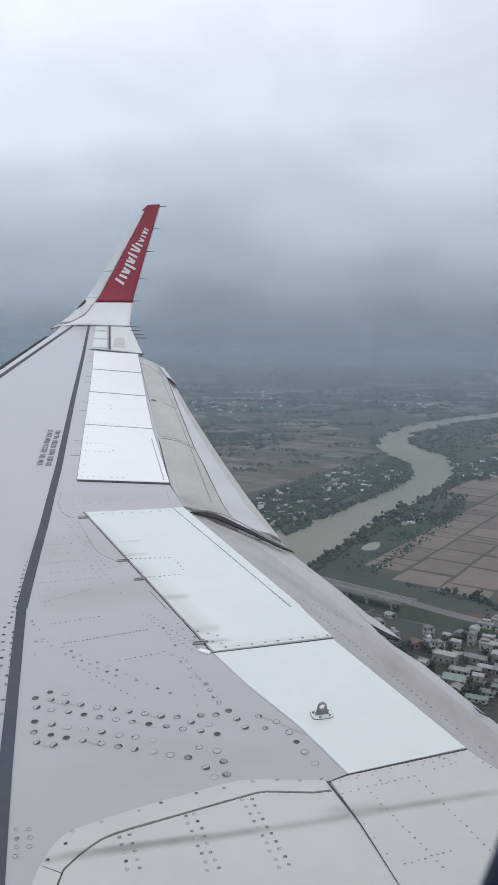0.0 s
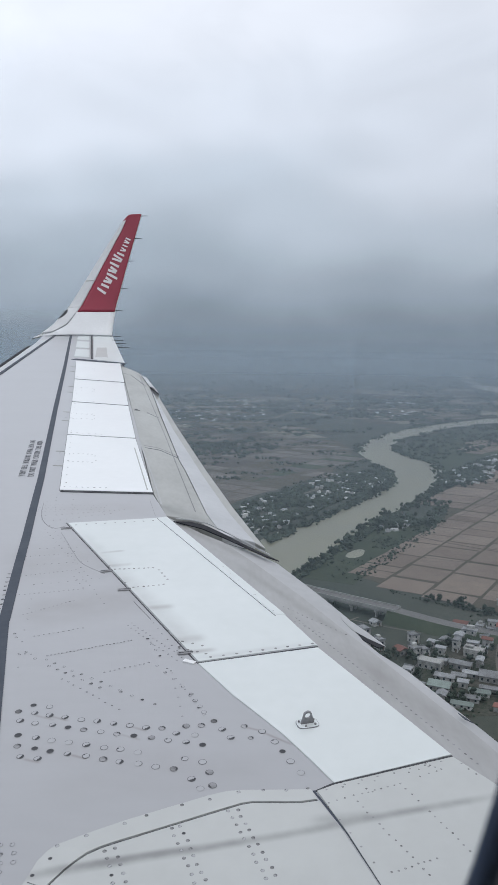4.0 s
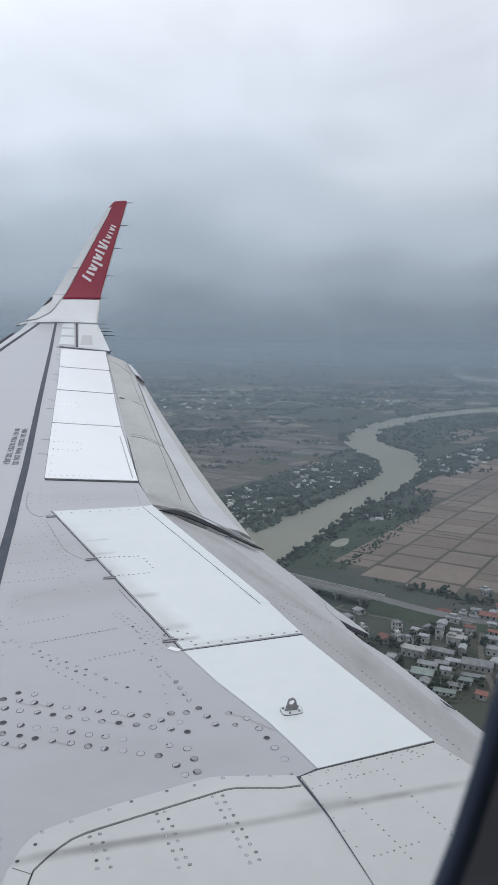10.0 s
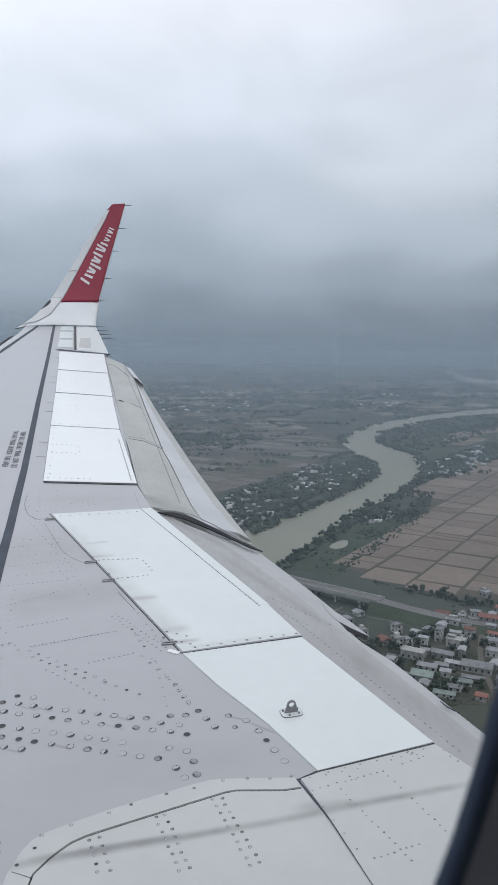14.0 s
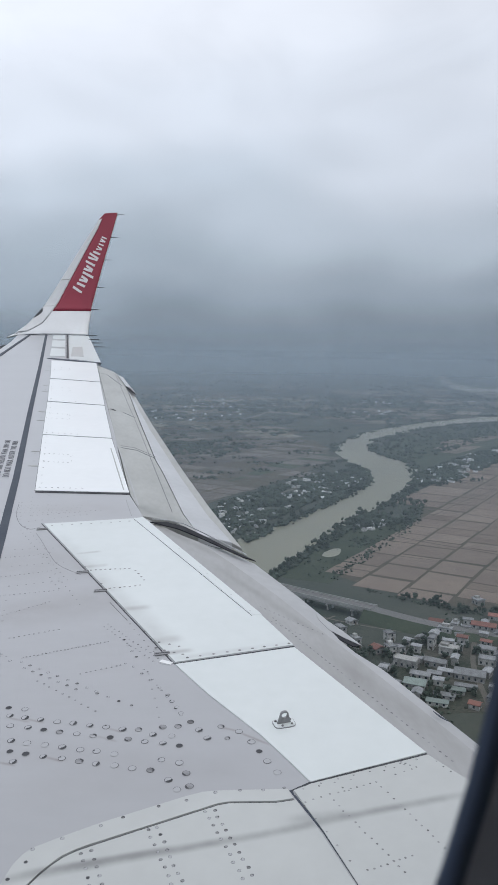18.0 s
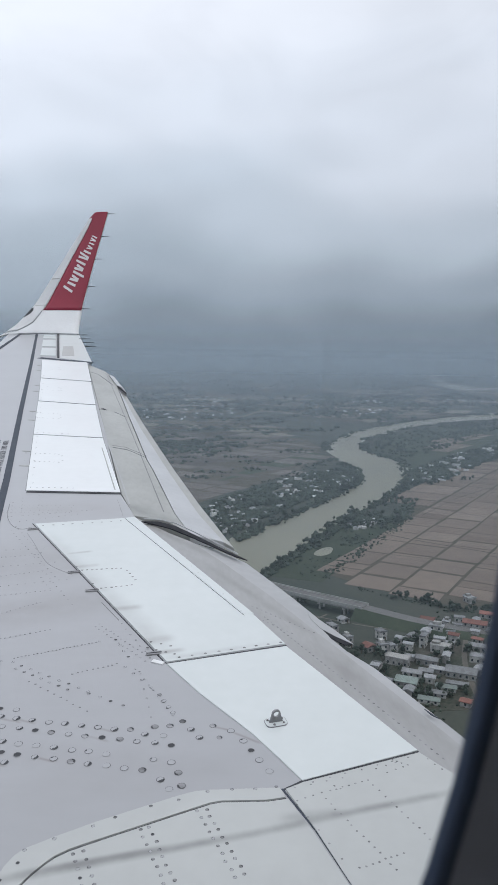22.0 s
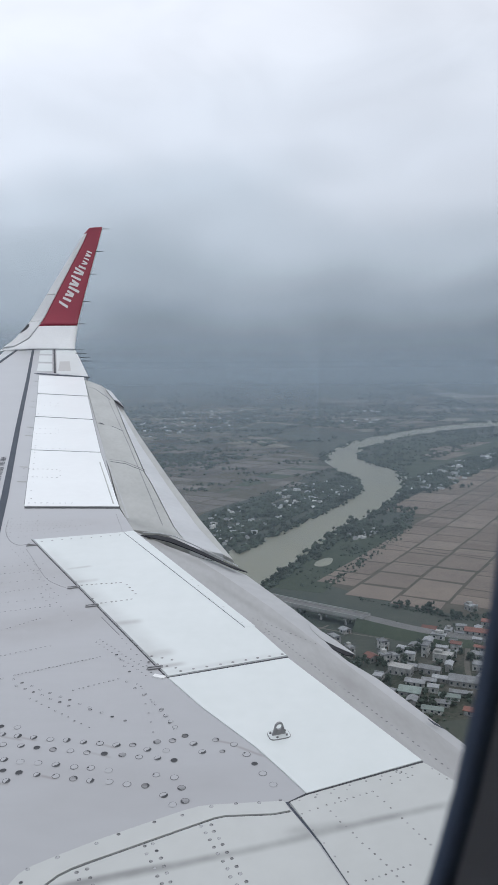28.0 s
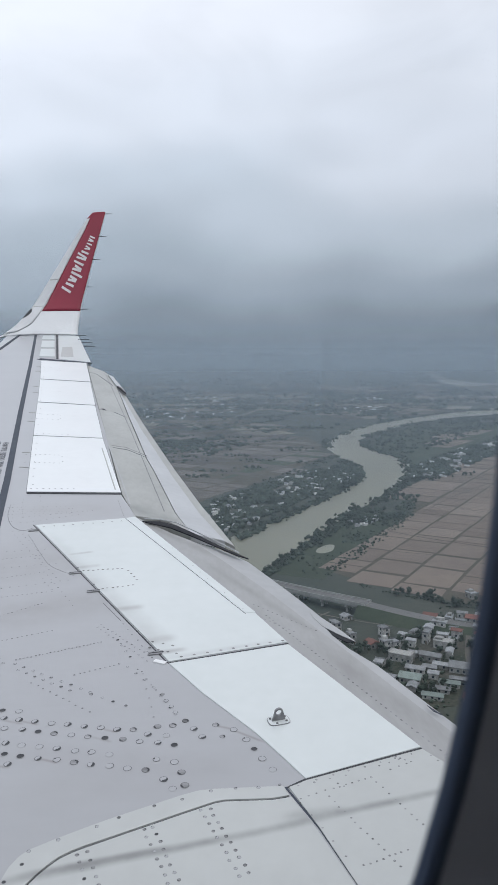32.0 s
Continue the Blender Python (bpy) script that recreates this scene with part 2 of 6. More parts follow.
M["letter"] = surface("white_lettering", (0.74, 0.70, 0.71), None, 0.4)
# grey paint, with the rounded edge's shading put into the colour
M["lead"] = surface("leading_edge_shaded_grey", (0.70, 0.705, 0.715), (0.60, 0.605, 0.615), 0.36, scale=2.5, fine=18)
M["winglet"] = surface("winglet_white_paint", (0.80, 0.805, 0.815), (0.72, 0.725, 0.735), 0.4, scale=2.5)
M["text"] = surface("stencil_paint", (0.15, 0.155, 0.175), None, 0.6)
M["wick"] = surface("wick_black", (0.05, 0.05, 0.055), None, 0.6)
M["gasket"] = surface("window_gasket", (0.042, 0.060, 0.105), (0.052, 0.070, 0.118), 0.45, scale=12)
M["bezel"] = surface("window_bezel_plastic", (0.36, 0.35, 0.38), (0.31, 0.30, 0.33), 0.6, scale=8)
M["cabin"] = surface("cabin_lining", (0.68, 0.68, 0.67), (0.60, 0.60, 0.59), 0.7, scale=4)
M["ground"] = surface("plain_vegetation", (0.044, 0.058, 0.050), (0.082, 0.086, 0.074), 0.95, scale=0.012, fine=0.22, spread=0.7, spec=0.1)
M["meadow"] = surface("green_meadow", (0.042, 0.058, 0.042), (0.068, 0.082, 0.060), 0.95, scale=0.03, fine=0.35, spec=0.1, vary=0.12)
M["river"] = surface("muddy_river_water", (0.165, 0.162, 0.108), (0.146, 0.148, 0.104), 0.4, scale=0.01, fine=0.05)
M["stubble"] = surface("harvested_field", (0.190, 0.157, 0.132), (0.152, 0.126, 0.110), 0.95, scale=0.02, fine=0.12, spec=0.1, vary=0.16)
M["pale_stubble"] = surface("dry_field", (0.150, 0.134, 0.124), (0.104, 0.098, 0.090), 0.95, scale=0.02, fine=0.3, spec=0.1, vary=0.30)
M["bund"] = surface("field_bund_grass", (0.076, 0.074, 0.060), (0.100, 0.090, 0.074), 0.95, scale=0.05, fine=0.3, spec=0.1)
M["ditch"] = surface("ditch_weeds", (0.050, 0.054, 0.046), (0.07, 0.068, 0.056), 0.95, scale=0.05, fine=0.3, spec=0.1)
M["far_field"] = surface("distant_field", (0.15, 0.135, 0.115), (0.11, 0.105, 0.085), 0.95, scale=0.01, fine=0.06, spec=0.1, vary=0.55)
M["leaf"] = surface("tree_leaves", (0.046, 0.062, 0.052), (0.068, 0.084, 0.066), 0.9, scale=0.25, fine=1.2, spec=0.1, vary=0.3)
M["yard"] = surface("bare_village_ground", (0.100, 0.094, 0.082), (0.040, 0.050, 0.038), 0.95, scale=0.05, fine=0.4, spread=0.35, spec=0.1)
M["bark"] = surface("tree_bark", (0.10, 0.085, 0.065), None, 0.9)
M["asphalt"] = surface("worn_road", (0.15, 0.15, 0.148), (0.115, 0.115, 0.113), 0.9, scale=0.05, fine=0.4)
M["dirt"] = surface("dirt_track", (0.13, 0.12, 0.105), (0.10, 0.095, 0.08), 0.95, scale=0.05, fine=0.3)
M["concrete"] = surface("bridge_concrete", (0.36, 0.36, 0.35), (0.27, 0.27, 0.26), 0.85, scale=0.1, fine=0.8)
M["wall"] = surface("rendered_wall", (0.53, 0.53, 0.515), (0.37, 0.37, 0.36), 0.85, scale=0.3, fine=2, vary=0.35)
M["plaster"] = surface("stained_plaster", (0.42, 0.42, 0.405), (0.23, 0.23, 0.22), 0.9, scale=0.35, fine=2.5, spread=0.4, vary=0.35)
M["roof"] = surface("sheet_metal_roof", (0.255, 0.265, 0.275), (0.14, 0.145, 0.15), 0.6, scale=0.3, fine=2, vary=0.4)
M["green_roof"] = surface("green_sheet_roof", (0.20, 0.245, 0.225), (0.14, 0.17, 0.16), 0.6, scale=0.3, fine=2, vary=0.35)
M["tile"] = surface("red_tile_roof", (0.20, 0.09, 0.07), (0.15, 0.07, 0.06), 0.8, scale=0.3, fine=2, vary=0.3)
M["pane"] = surface("dark_window_pane", (0.05, 0.06, 0.07), None, 0.2)


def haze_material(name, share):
    """See-through sheet that imitates haze: clear at the ground, densest near eye height, thinning out above."""
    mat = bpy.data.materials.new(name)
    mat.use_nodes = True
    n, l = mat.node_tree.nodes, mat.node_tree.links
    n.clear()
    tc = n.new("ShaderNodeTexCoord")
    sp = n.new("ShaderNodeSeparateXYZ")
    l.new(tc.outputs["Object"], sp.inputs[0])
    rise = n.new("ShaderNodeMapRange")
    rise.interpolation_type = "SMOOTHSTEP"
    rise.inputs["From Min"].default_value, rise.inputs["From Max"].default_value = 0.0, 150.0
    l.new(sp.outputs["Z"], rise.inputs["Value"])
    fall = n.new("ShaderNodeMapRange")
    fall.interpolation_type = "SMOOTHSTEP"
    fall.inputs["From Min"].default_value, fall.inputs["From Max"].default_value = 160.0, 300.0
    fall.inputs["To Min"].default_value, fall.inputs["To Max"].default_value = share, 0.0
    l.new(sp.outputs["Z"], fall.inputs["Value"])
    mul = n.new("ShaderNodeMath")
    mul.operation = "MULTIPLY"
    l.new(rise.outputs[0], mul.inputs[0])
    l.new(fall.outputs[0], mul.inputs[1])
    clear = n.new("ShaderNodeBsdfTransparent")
    veil = n.new("ShaderNodeBsdfDiffuse")
    veil.inputs["Color"].default_value = (0.45, 0.54, 0.625, 1)
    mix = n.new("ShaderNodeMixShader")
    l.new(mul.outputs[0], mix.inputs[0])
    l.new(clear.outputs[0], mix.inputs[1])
    l.new(veil.outputs[0], mix.inputs[2])
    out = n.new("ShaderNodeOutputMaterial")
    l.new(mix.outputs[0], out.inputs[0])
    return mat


# ---- mesh helpers ----
def link(name, bm, mat, parent=None, label="", smooth=False):
    me = bpy.data.meshes.new(name)
    bm.to_mesh(me)
    bm.free()
    for m in (mat if isinstance(mat, (list, tuple)) else [mat]):
        me.materials.append(m)
    if smooth:
        for f in me.polygons:
            f.use_smooth = True
    ob = new(name, me)
    if parent:
        ob.parent = parent
    if label:
        ob["label"] = label
    return ob


def part(name, bm, mat, parent, label="", smooth=False):
    return link(name, bm, mat, parent, label, smooth)


def on_wing(u, v, off=0.0):
    return Vector((u, v, -DROP + SLOPE * v + off))


def prism(bm, top, bottom, bevel=0.0):
    """A plate between two outlines of as many points."""
    a = [bm.verts.new(p) for p in top]
    b = [bm.verts.new(p) for p in bottom]
    f = bm.faces.new(a)
    bm.faces.new(list(reversed(b)))
    k = len(a)
    for i in range(k):
        bm.faces.new((a[i], b[i], b[(i + 1) % k], a[(i + 1) % k]))
    bmesh.ops.recalc_face_normals(bm, faces=bm.faces[:])
    if bevel:
        bmesh.ops.bevel(bm, geom=list(f.edges), offset=bevel, segments=2, affect="EDGES", profile=0.5)
    return bm


def plate(outline, off, thick, bevel=0.0, drop=None):
    """A panel lying on the wing; drop(u, v) lowers it where the surface falls away."""
    d = drop or (lambda u, v: 0.0)
    bm = bmesh.new()
    return prism(bm, [on_wing(u, v, off + d(u, v)) for u, v in outline], [on_wing(u, v, off - thick + d(u, v)) for u, v in outline], bevel)


def strip_outline(line, width):
    """The outline of a band of that width along a line of plan points."""
    pts = [Vector(p) for p in line]
    left, right = [], []
    for i, p in enumerate(pts):
        d = (pts[min(i + 1, len(pts) - 1)] - pts[max(i - 1, 0)]).normalized()
        nrm = Vector((-d.y, d.x)) * width / 2
        left.append(tuple(p + nrm))
        right.append(tuple(p - nrm))
    return left + right[::-1]


def smooth_line(pts, steps=6):
    """Catmull-Rom through plan points."""
    p = [Vector(q) for q in pts]
    p = [p[0] * 2 - p[1]] + p + [p[-1] * 2 - p[-2]]
    out = []
    for i in range(1, len(p) - 2):
        for s in range(steps):
            t = s / steps
            out.append(tuple(0.5 * (2 * p[i] + (p[i + 1] - p[i - 1]) * t + (2 * p[i - 1] - 5 * p[i] + 4 * p[i + 1] - p[i + 2]) * t * t
                                    + (3 * p[i] - p[i - 1] - 3 * p[i + 1] + p[i + 2]) * t ** 3)))
    out.append(tuple(p[-2]))
    return out


def band(bm, left, right, z):
    """A sheet between two lines of plan points, with a skirt under it."""
    a = [bm.verts.new((x, y, z)) for x, y in left]
    b = [bm.verts.new((x, y, z)) for x, y in right]
    for i in range(len(a) - 1):
        bm.faces.new((b[i], b[i + 1], a[i + 1], a[i]))
    bmesh.ops.recalc_face_normals(bm, faces=bm.faces[:])
    for f in bm.faces:
        if f.normal.z < 0:
            f.normal_flip()
    return bm


def box(bm, x0, y0, z0, x1, y1, z1, m=None):
    vs = [bm.verts.new(p) for p in itertools.product((x0, x1), (y0, y1), (z0, z1))]
    for q in ((0, 1, 3, 2), (4, 6, 7, 5), (0, 4, 5, 1), (2, 3, 7, 6), (0, 2, 6, 4), (1, 5, 7, 3)):
        bm.faces.new([vs[i] for i in q])
    if m is not None:
        bmesh.ops.transform(bm, matrix=m, verts=vs)
    return vs


def rod(bm, a, b, ra, rb, sides=6):
    a, b = Vector(a), Vector(b)
    q = (b - a).to_track_quat("Z", "Y")
    rings = []
    for c, r in ((a, ra), (b, rb)):
        rings.append([bm.verts.new(c + q @ Vector((r * math.cos(2 * math.pi * i / sides), r * math.sin(2 * math.pi * i / sides), 0))) for i in range(sides)])
    for i in range(sides):
        j = (i + 1) % sides
        bm.faces.new((rings[0][i], rings[0][j], rings[1][j], rings[1][i]))
    bm.faces.new(rings[0][::-1])
    bm.faces.new(rings[1])


# ---- the aeroplane: wing, winglet, fuselage side with its window ----
plane = tagged(new("aeroplane"), "airliner with pale grey wing and red winglet in flight", "aeroplane")
plane.location = (*HERE, ALT)
AFT = Vector((math.cos(radians(FUS)), math.sin(radians(FUS)), 0))
OUT = Vector((-math.sin(radians(FUS)), math.cos(radians(FUS)), 0))


def root_at(s, out=-0.06):
    p = AFT * s + OUT * out
    return (p.x, p.y)


SPOILERS = (
    ((-2.228, 11.313), (-1.564, 11.085), (-1.277, 9.375), (-1.913, 9.624)),
    ((-1.903, 9.560), (-1.272, 9.314), (-1.028, 7.852), (-1.631, 8.053)),
    ((-1.625, 8.007), (-1.023, 7.808), (-0.779, 6.374), (-1.359, 6.499)),
    ((-1.354, 6.470), (-0.775, 6.345), (-0.485, 4.844), (-1.074, 4.884)),
)
wing_outline = [root_at(-2.2), (-2.986, 9.438), (-3.41, 13.79), (-3.62, 15.3), (-2.322, 15.299), (-1.518, 11.154), (-1.547, 10.963), (-0.482, 4.820), (-0.357, 4.382),
                (0.232, 3.111), (0.337, 2.850), (0.663, 2.181), (0.746, 2.061), root_at(1.75)]
wing = part("wing", plate(wing_outline, 0.0, 0.16, 0.004), M["skin"], plane, "pale grey painted upper wing skin")

# leading-edge slat with the dark gap behind it
part("slat", plate([(-2.958, 9.349), (-3.307, 12.798), (-3.404, 13.792), (-3.384, 15.213), (-3.034, 11.264), (-2.826, 8.928), (-2.55, 5.0), (-2.68, 5.0)], 0.005, 0.05, 0.003), M["flap_edge"], plane, "grey leading-edge slat")
part("slat_gap", plate(strip_outline(((-2.52, 5.0), (-2.826, 8.928), (-3.034, 11.264), (-3.384, 15.213)), 0.045), 0.009, 0.02), M["stripe"], plane)
# black plate painted for the shade along the slat's underside
part("slat_edge", plate(strip_outline(((-2.74, 5.0), (-3.015, 9.529), (-3.379, 13.226)), 0.055), 0.006, 0.07), M["rubber_and_shade"], plane, "slat edge with its shade painted black")

# walkway stripe
part("stripe", plate(strip_outline(((-3.139, 15.506), (-2.301, 10.935), (-1.697, 7.571), (-1.256, 5.155), (-1.152, 4.542), (-1.068, 4.057), (-1.004, 3.662), (-0.949, 3.335), (-0.902, 3.059)), 0.044), 0.003, 0.006), M["stripe"], plane, "dark grey painted walkway stripe")
part("stripe", plate(strip_outline(((-0.902, 3.059), (-0.846, 2.824), (-0.797, 2.621), (-0.755, 2.444), (-0.653, 2.027), (-0.599, 1.816), (-0.534, 1.563)), 0.038), 0.0035, 0.006), M["stripe"], plane, "dark grey painted walkway stripe")

# spoilers, each with dark gaps round it
for c in SPOILERS:
    sp = part("spoiler", plate(c, 0.007, 0.03, 0.002), M["outer_white"], plane, "outboard spoiler panel in a lighter white")
    part("seal", plate(strip_outline((c[0], c[3]), 0.005), 0.002, 0.01), M["gap"], sp)
    part("seal", plate(strip_outline((c[3], c[2]), 0.006), 0.0025, 0.01), M["gap"], sp)
    part("seal", plate(strip_outline((c[1], c[2]), 0.006), 0.003, 0.012), M["gap"], sp)
    for k in (0.35, 0.62):
        a = Vector(c[0]).lerp(Vector(c[3]), k)
        b = Vector(c[1]).lerp(Vector(c[2]), k)
        d = (b - a).normalized()
        part("hinge_fitting", plate(strip_outline((tuple(a - d * 0.07), tuple(a + d * 0.015)), 0.016), 0.003, 0.012, 0.001), M["flap"], sp)
part("trim_strip", plate(strip_outline(((-0.743, 6.015), (-0.525, 4.892)), 0.008), 0.0078, 0.004), M["flap"], plane)
part("end_edge", plate(strip_outline(((-1.065, 4.859), (-0.482, 4.820)), 0.015), 0.004, 0.01), M["gap"], plane)

inner = part("spoiler", plate(((-0.891, 4.254), (-0.418, 4.348), (-0.363, 4.371), (0.228, 3.116), (0.334, 2.859), (-0.110, 2.732)), 0.004, 0.03, 0.0006), M["white"], plane, "large white inboard spoiler panel")
part("seal", plate(strip_outline(((-0.905, 4.263), (-0.432, 3.344), (-0.116, 2.728)), 0.0045), 0.0015, 0.012), M["gap"], inner)
part("seal", plate(strip_outline(((-0.114, 2.724), (0.337, 2.850)), 0.0042), 0.002, 0.012), M["gap"], inner)
part("edge_strip", plate(((-0.404, 4.329), (-0.356, 4.362), (0.232, 3.116), (0.193, 3.115)), 0.0047, 0.008, 0.0), M["white"], inner)
part("joint", plate(strip_outline(((-0.411, 4.339), (0.190, 3.104)), 0.0022), 0.0048, 0.006), M["stripe"], inner)
for a in ((-0.882, 4.170), (-0.573, 3.577), (-0.462, 3.367), (-0.159, 2.798)):
    d = Vector((0.30, 0.06)).normalized()
    p = Vector(a)
    part("hinge_fitting", plate(strip_outline((tuple(p - d * 0.03), tuple(p + d * 0.025)), 0.022), 0.005, 0.010, 0.001), M["metal"], inner)
    part("hinge_slot", plate(strip_outline((tuple(p - d * 0.027), tuple(p + d * 0.027)), 0.004), 0.0058, 0.01), M["gap"], inner)
part("bracket", plate(strip_outline(((-0.164, 2.743), (-0.122, 2.723)), 0.020), 0.004, 0.016, 0.001), M["winglet"], inner)

fixed = part("fixed_panel", plate(((-0.110, 2.720), (0.336, 2.841), (0.662, 2.186), (0.297, 2.059), (0.240, 2.164), (0.171, 2.285), (0.094, 2.397), (0.012, 2.515)), 0.003, 0.02, 0.001), M["white"], plane, "white fixed trailing-edge panel")
part("seal", plate(strip_outline(((0.241, 2.024), (0.295, 2.057), (0.663, 2.181)), 0.006), 0.0012, 0.006), M["gap"], fixed)

# aileron and the fixed strip before it
ail = part("aileron", plate(((-2.681, 15.350), (-2.312, 15.302), (-1.510, 11.155), (-2.018, 11.545)), 0.008, 0.04, 0.003), M["white"], plane, "white aileron at the wing tip")
part("gap", plate(strip_outline(((-2.755, 15.582), (-2.054, 11.609)), 0.03), 0.010, 0.01), M["gap"], ail)
part("gap", plate(strip_outline(((-2.312, 11.571), (-1.501, 11.093)), 0.10), 0.005, 0.01), M["stripe"], ail)
# plate in a duller white, painted in for the aileron's pinkish shading
part("shaded_patch", plate(((-2.226, 13.062), (-2.071, 13.088), (-1.848, 11.779), (-2.040, 11.822)), 0.011, 0.004), M["fairing"], ail, "duller patch painted for the aileron's pinkish shading")
for c in (((-2.922, 15.065), (-2.714, 15.105), (-2.578, 14.350), (-2.816, 14.413)), ((-2.757, 14.109), (-2.524, 14.048), (-2.344, 13.043), (-2.577, 13.092)), ((-2.528, 12.840), (-2.299, 12.793), (-2.123, 11.810), (-2.359, 11.847))):
    part("access_panel", plate(c, 0.008, 0.02, 0.003), M["white"], ail)

# flaps: shroud, outer flap and its bright edge, inner flap
FALL = (Vector((-0.484, 4.832)), Vector((-1.564, 11.085)))


def sag_outer(u, v):
    """The flap falls away aft of the spoilers' edge."""
    d = (FALL[1] - FALL[0]).normalized()
    q = Vector((u, v)) - FALL[0]
    return -0.30 * max(0.0, q.x * d.y - q.y * d.x) - 0.012


shroud = part("outer_flap", plate(((-1.557, 11.091), (-1.298, 10.926), (-1.139, 10.540), (-1.012, 9.764), (-0.706, 7.863), (-0.408, 6.106), (-0.347, 5.835), (-0.149, 4.809), (-0.051, 4.485), (-0.189, 4.596), (-0.321, 4.546), (-0.378, 4.517), (-0.488, 4.918)), -0.01, 0.10, 0.004, sag_outer), M["flap"], plane, "weathered grey outer flap")
part("seam", plate(strip_outline(((-0.694, 6.268), (-0.588, 6.346), (-0.42, 6.251)), 0.007), -0.0080, 0.006, 0, sag_outer), M["rivet"], shroud)
part("seam", plate(strip_outline(((-1.255, 10.70), (-0.621, 7.147), (-0.342, 5.516), (-0.215, 4.78)), 0.006), -0.0085, 0.008, 0, sag_outer), M["rivet"], shroud)
part("seam", plate(strip_outline(((-1.445, 10.382), (-0.986, 7.745), (-0.728, 6.287), (-0.531, 5.311), (-0.420, 4.72)), 0.012), -0.0085, 0.008, 0, sag_outer), M["flap_light"], shroud)
for line in (((-1.43, 10.37), (-1.328, 10.40), (-1.06, 9.76)), ((-0.842, 7.861), (-0.72, 7.76)), ((-0.68, 6.20), (-0.57, 6.27), (-0.42, 6.18))):
    part("seam", plate(strip_outline(line, 0.007), -0.0082, 0.008, 0, sag_outer), M["stripe"], shroud)
part("bracket", plate(strip_outline(((-1.021, 7.756), (-0.932, 7.853)), 0.05), -0.006, 0.012, 0, sag_outer), M["gap"], shroud)
part("flap_edge", plate(((-1.009, 9.802), (-0.884, 9.171), (-0.546, 7.413), (-0.197, 5.820), (0.003, 4.996), (0.150, 4.547), (0.049, 4.522), (-0.048, 4.511), (-0.147, 4.849), (-0.345, 5.885), (-0.407, 6.158), (-0.706, 7.932)), -0.02, 0.05, 0.004, sag_outer), M["flap_edge"], plane, "bright outer flap trailing edge")
part("trailing_edge", plate(((-1.184, 10.962), (-0.903, 9.585), (-0.556, 7.844), (-0.196, 6.180), (0.014, 5.287), (0.211, 4.552), (0.145, 4.608), (-0.001, 5.066), (-0.204, 5.901), (-0.559, 7.514), (-0.902, 9.293)), -0.04, 0.03, 0.003, sag_outer), M["flap"], plane, "grey flap trailing edge")
part("flap_end", plate(((-1.210, 10.571), (-1.134, 10.501), (-0.863, 9.374), (-1.008, 9.719)), 0.01, 0.10, 0.004, sag_outer), M["flap_edge"], plane)
part("flap_tip", plate(((-1.006, 9.705), (-0.858, 9.312), (-0.953, 9.664)), 0.012, 0.02, 0, sag_outer), M["gap"], plane)

INNER = (Vector((0.337, 2.845)), Vector((-0.357, 4.382)))


def sag_inner(u, v):
    d = (INNER[1] - INNER[0]).normalized()
    q = Vector((u, v)) - INNER[0]
    return -0.26 * max(0.0, q.x * d.y - q.y * d.x) - 0.010


inflap = part("inner_flap", plate(((-0.357, 4.413), (-0.291, 4.355), (-0.157, 4.224), (-0.035, 4.145), (0.130, 3.868), (0.328, 3.496), (0.487, 3.141), (0.588, 2.917), (0.823, 2.378), (0.899, 2.172), (0.761, 2.103), (0.673, 2.215), (0.340, 2.873), (0.237, 3.154)), 0.0, 0.09, 0.004, sag_inner), M["flap_in"], plane, "weathered grey inner flap")
part("trailing_edge", plate(((-0.035, 4.181), (0.107, 4.138), (0.256, 4.005), (0.443, 3.581), (0.534, 3.343), (0.552, 3.12), (0.601, 2.999), (0.689, 2.875), (0.857, 2.481), (0.951, 2.253), (0.906, 2.189), (0.830, 2.397), (0.592, 2.938), (0.330, 3.518), (0.131, 3.891)), -0.012, 0.04, 0.003, sag_inner), M["flap_light"], plane, "bright inner flap trailing edge")
part("flap_corner", plate(((0.494, 3.387), (0.547, 3.303), (0.593, 3.218), (0.647, 3.093), (0.58, 3.144), (0.525, 3.205), (0.495, 3.306)), -0.010, 0.003, 0.0, sag_inner), M["flap_light"], plane, "pointed corner of the flap trailing strip")
# shade beneath the corner, put in as a dark plate
part("corner_gap", plate(((0.519, 3.245), (0.585, 3.169), (0.644, 3.1), (0.604, 3.065), (0.556, 3.113)), -0.0115, 0.003, 0, sag_inner), M["rubber_and_shade"], plane, "dark plate for the shade under the flap corner")
part("track_fairing", plate(((0.789, 2.551), (0.826, 2.493), (0.801, 2.512)), 0.002, 0.003, 0, sag_inner), M["stripe"], plane, "dark pointed flap track fairing")
part("flap_seal", plate(((-0.316, 4.302), (-0.229, 4.387), (-0.131, 4.380), (-0.017, 4.269), (0.106, 4.129), (0.257, 3.985), (0.193, 4.002), (0.105, 4.080), (-0.032, 4.201), (-0.160, 4.292), (-0.256, 4.299)), 0.012, 0.006, 0.001, sag_inner), M["rubber_and_shade"], plane, "black rubber seal between the flaps")

part("flap_lip", plate(strip_outline(((-0.309, 4.375), (-0.228, 4.438), (-0.130, 4.446), (-0.015, 4.331), (0.110, 4.186), (0.210, 4.069)), 0.006), 0.014, 0.006, 0.001, sag_inner), M["flap_edge"], plane, "pale metal lip above the flap seal")

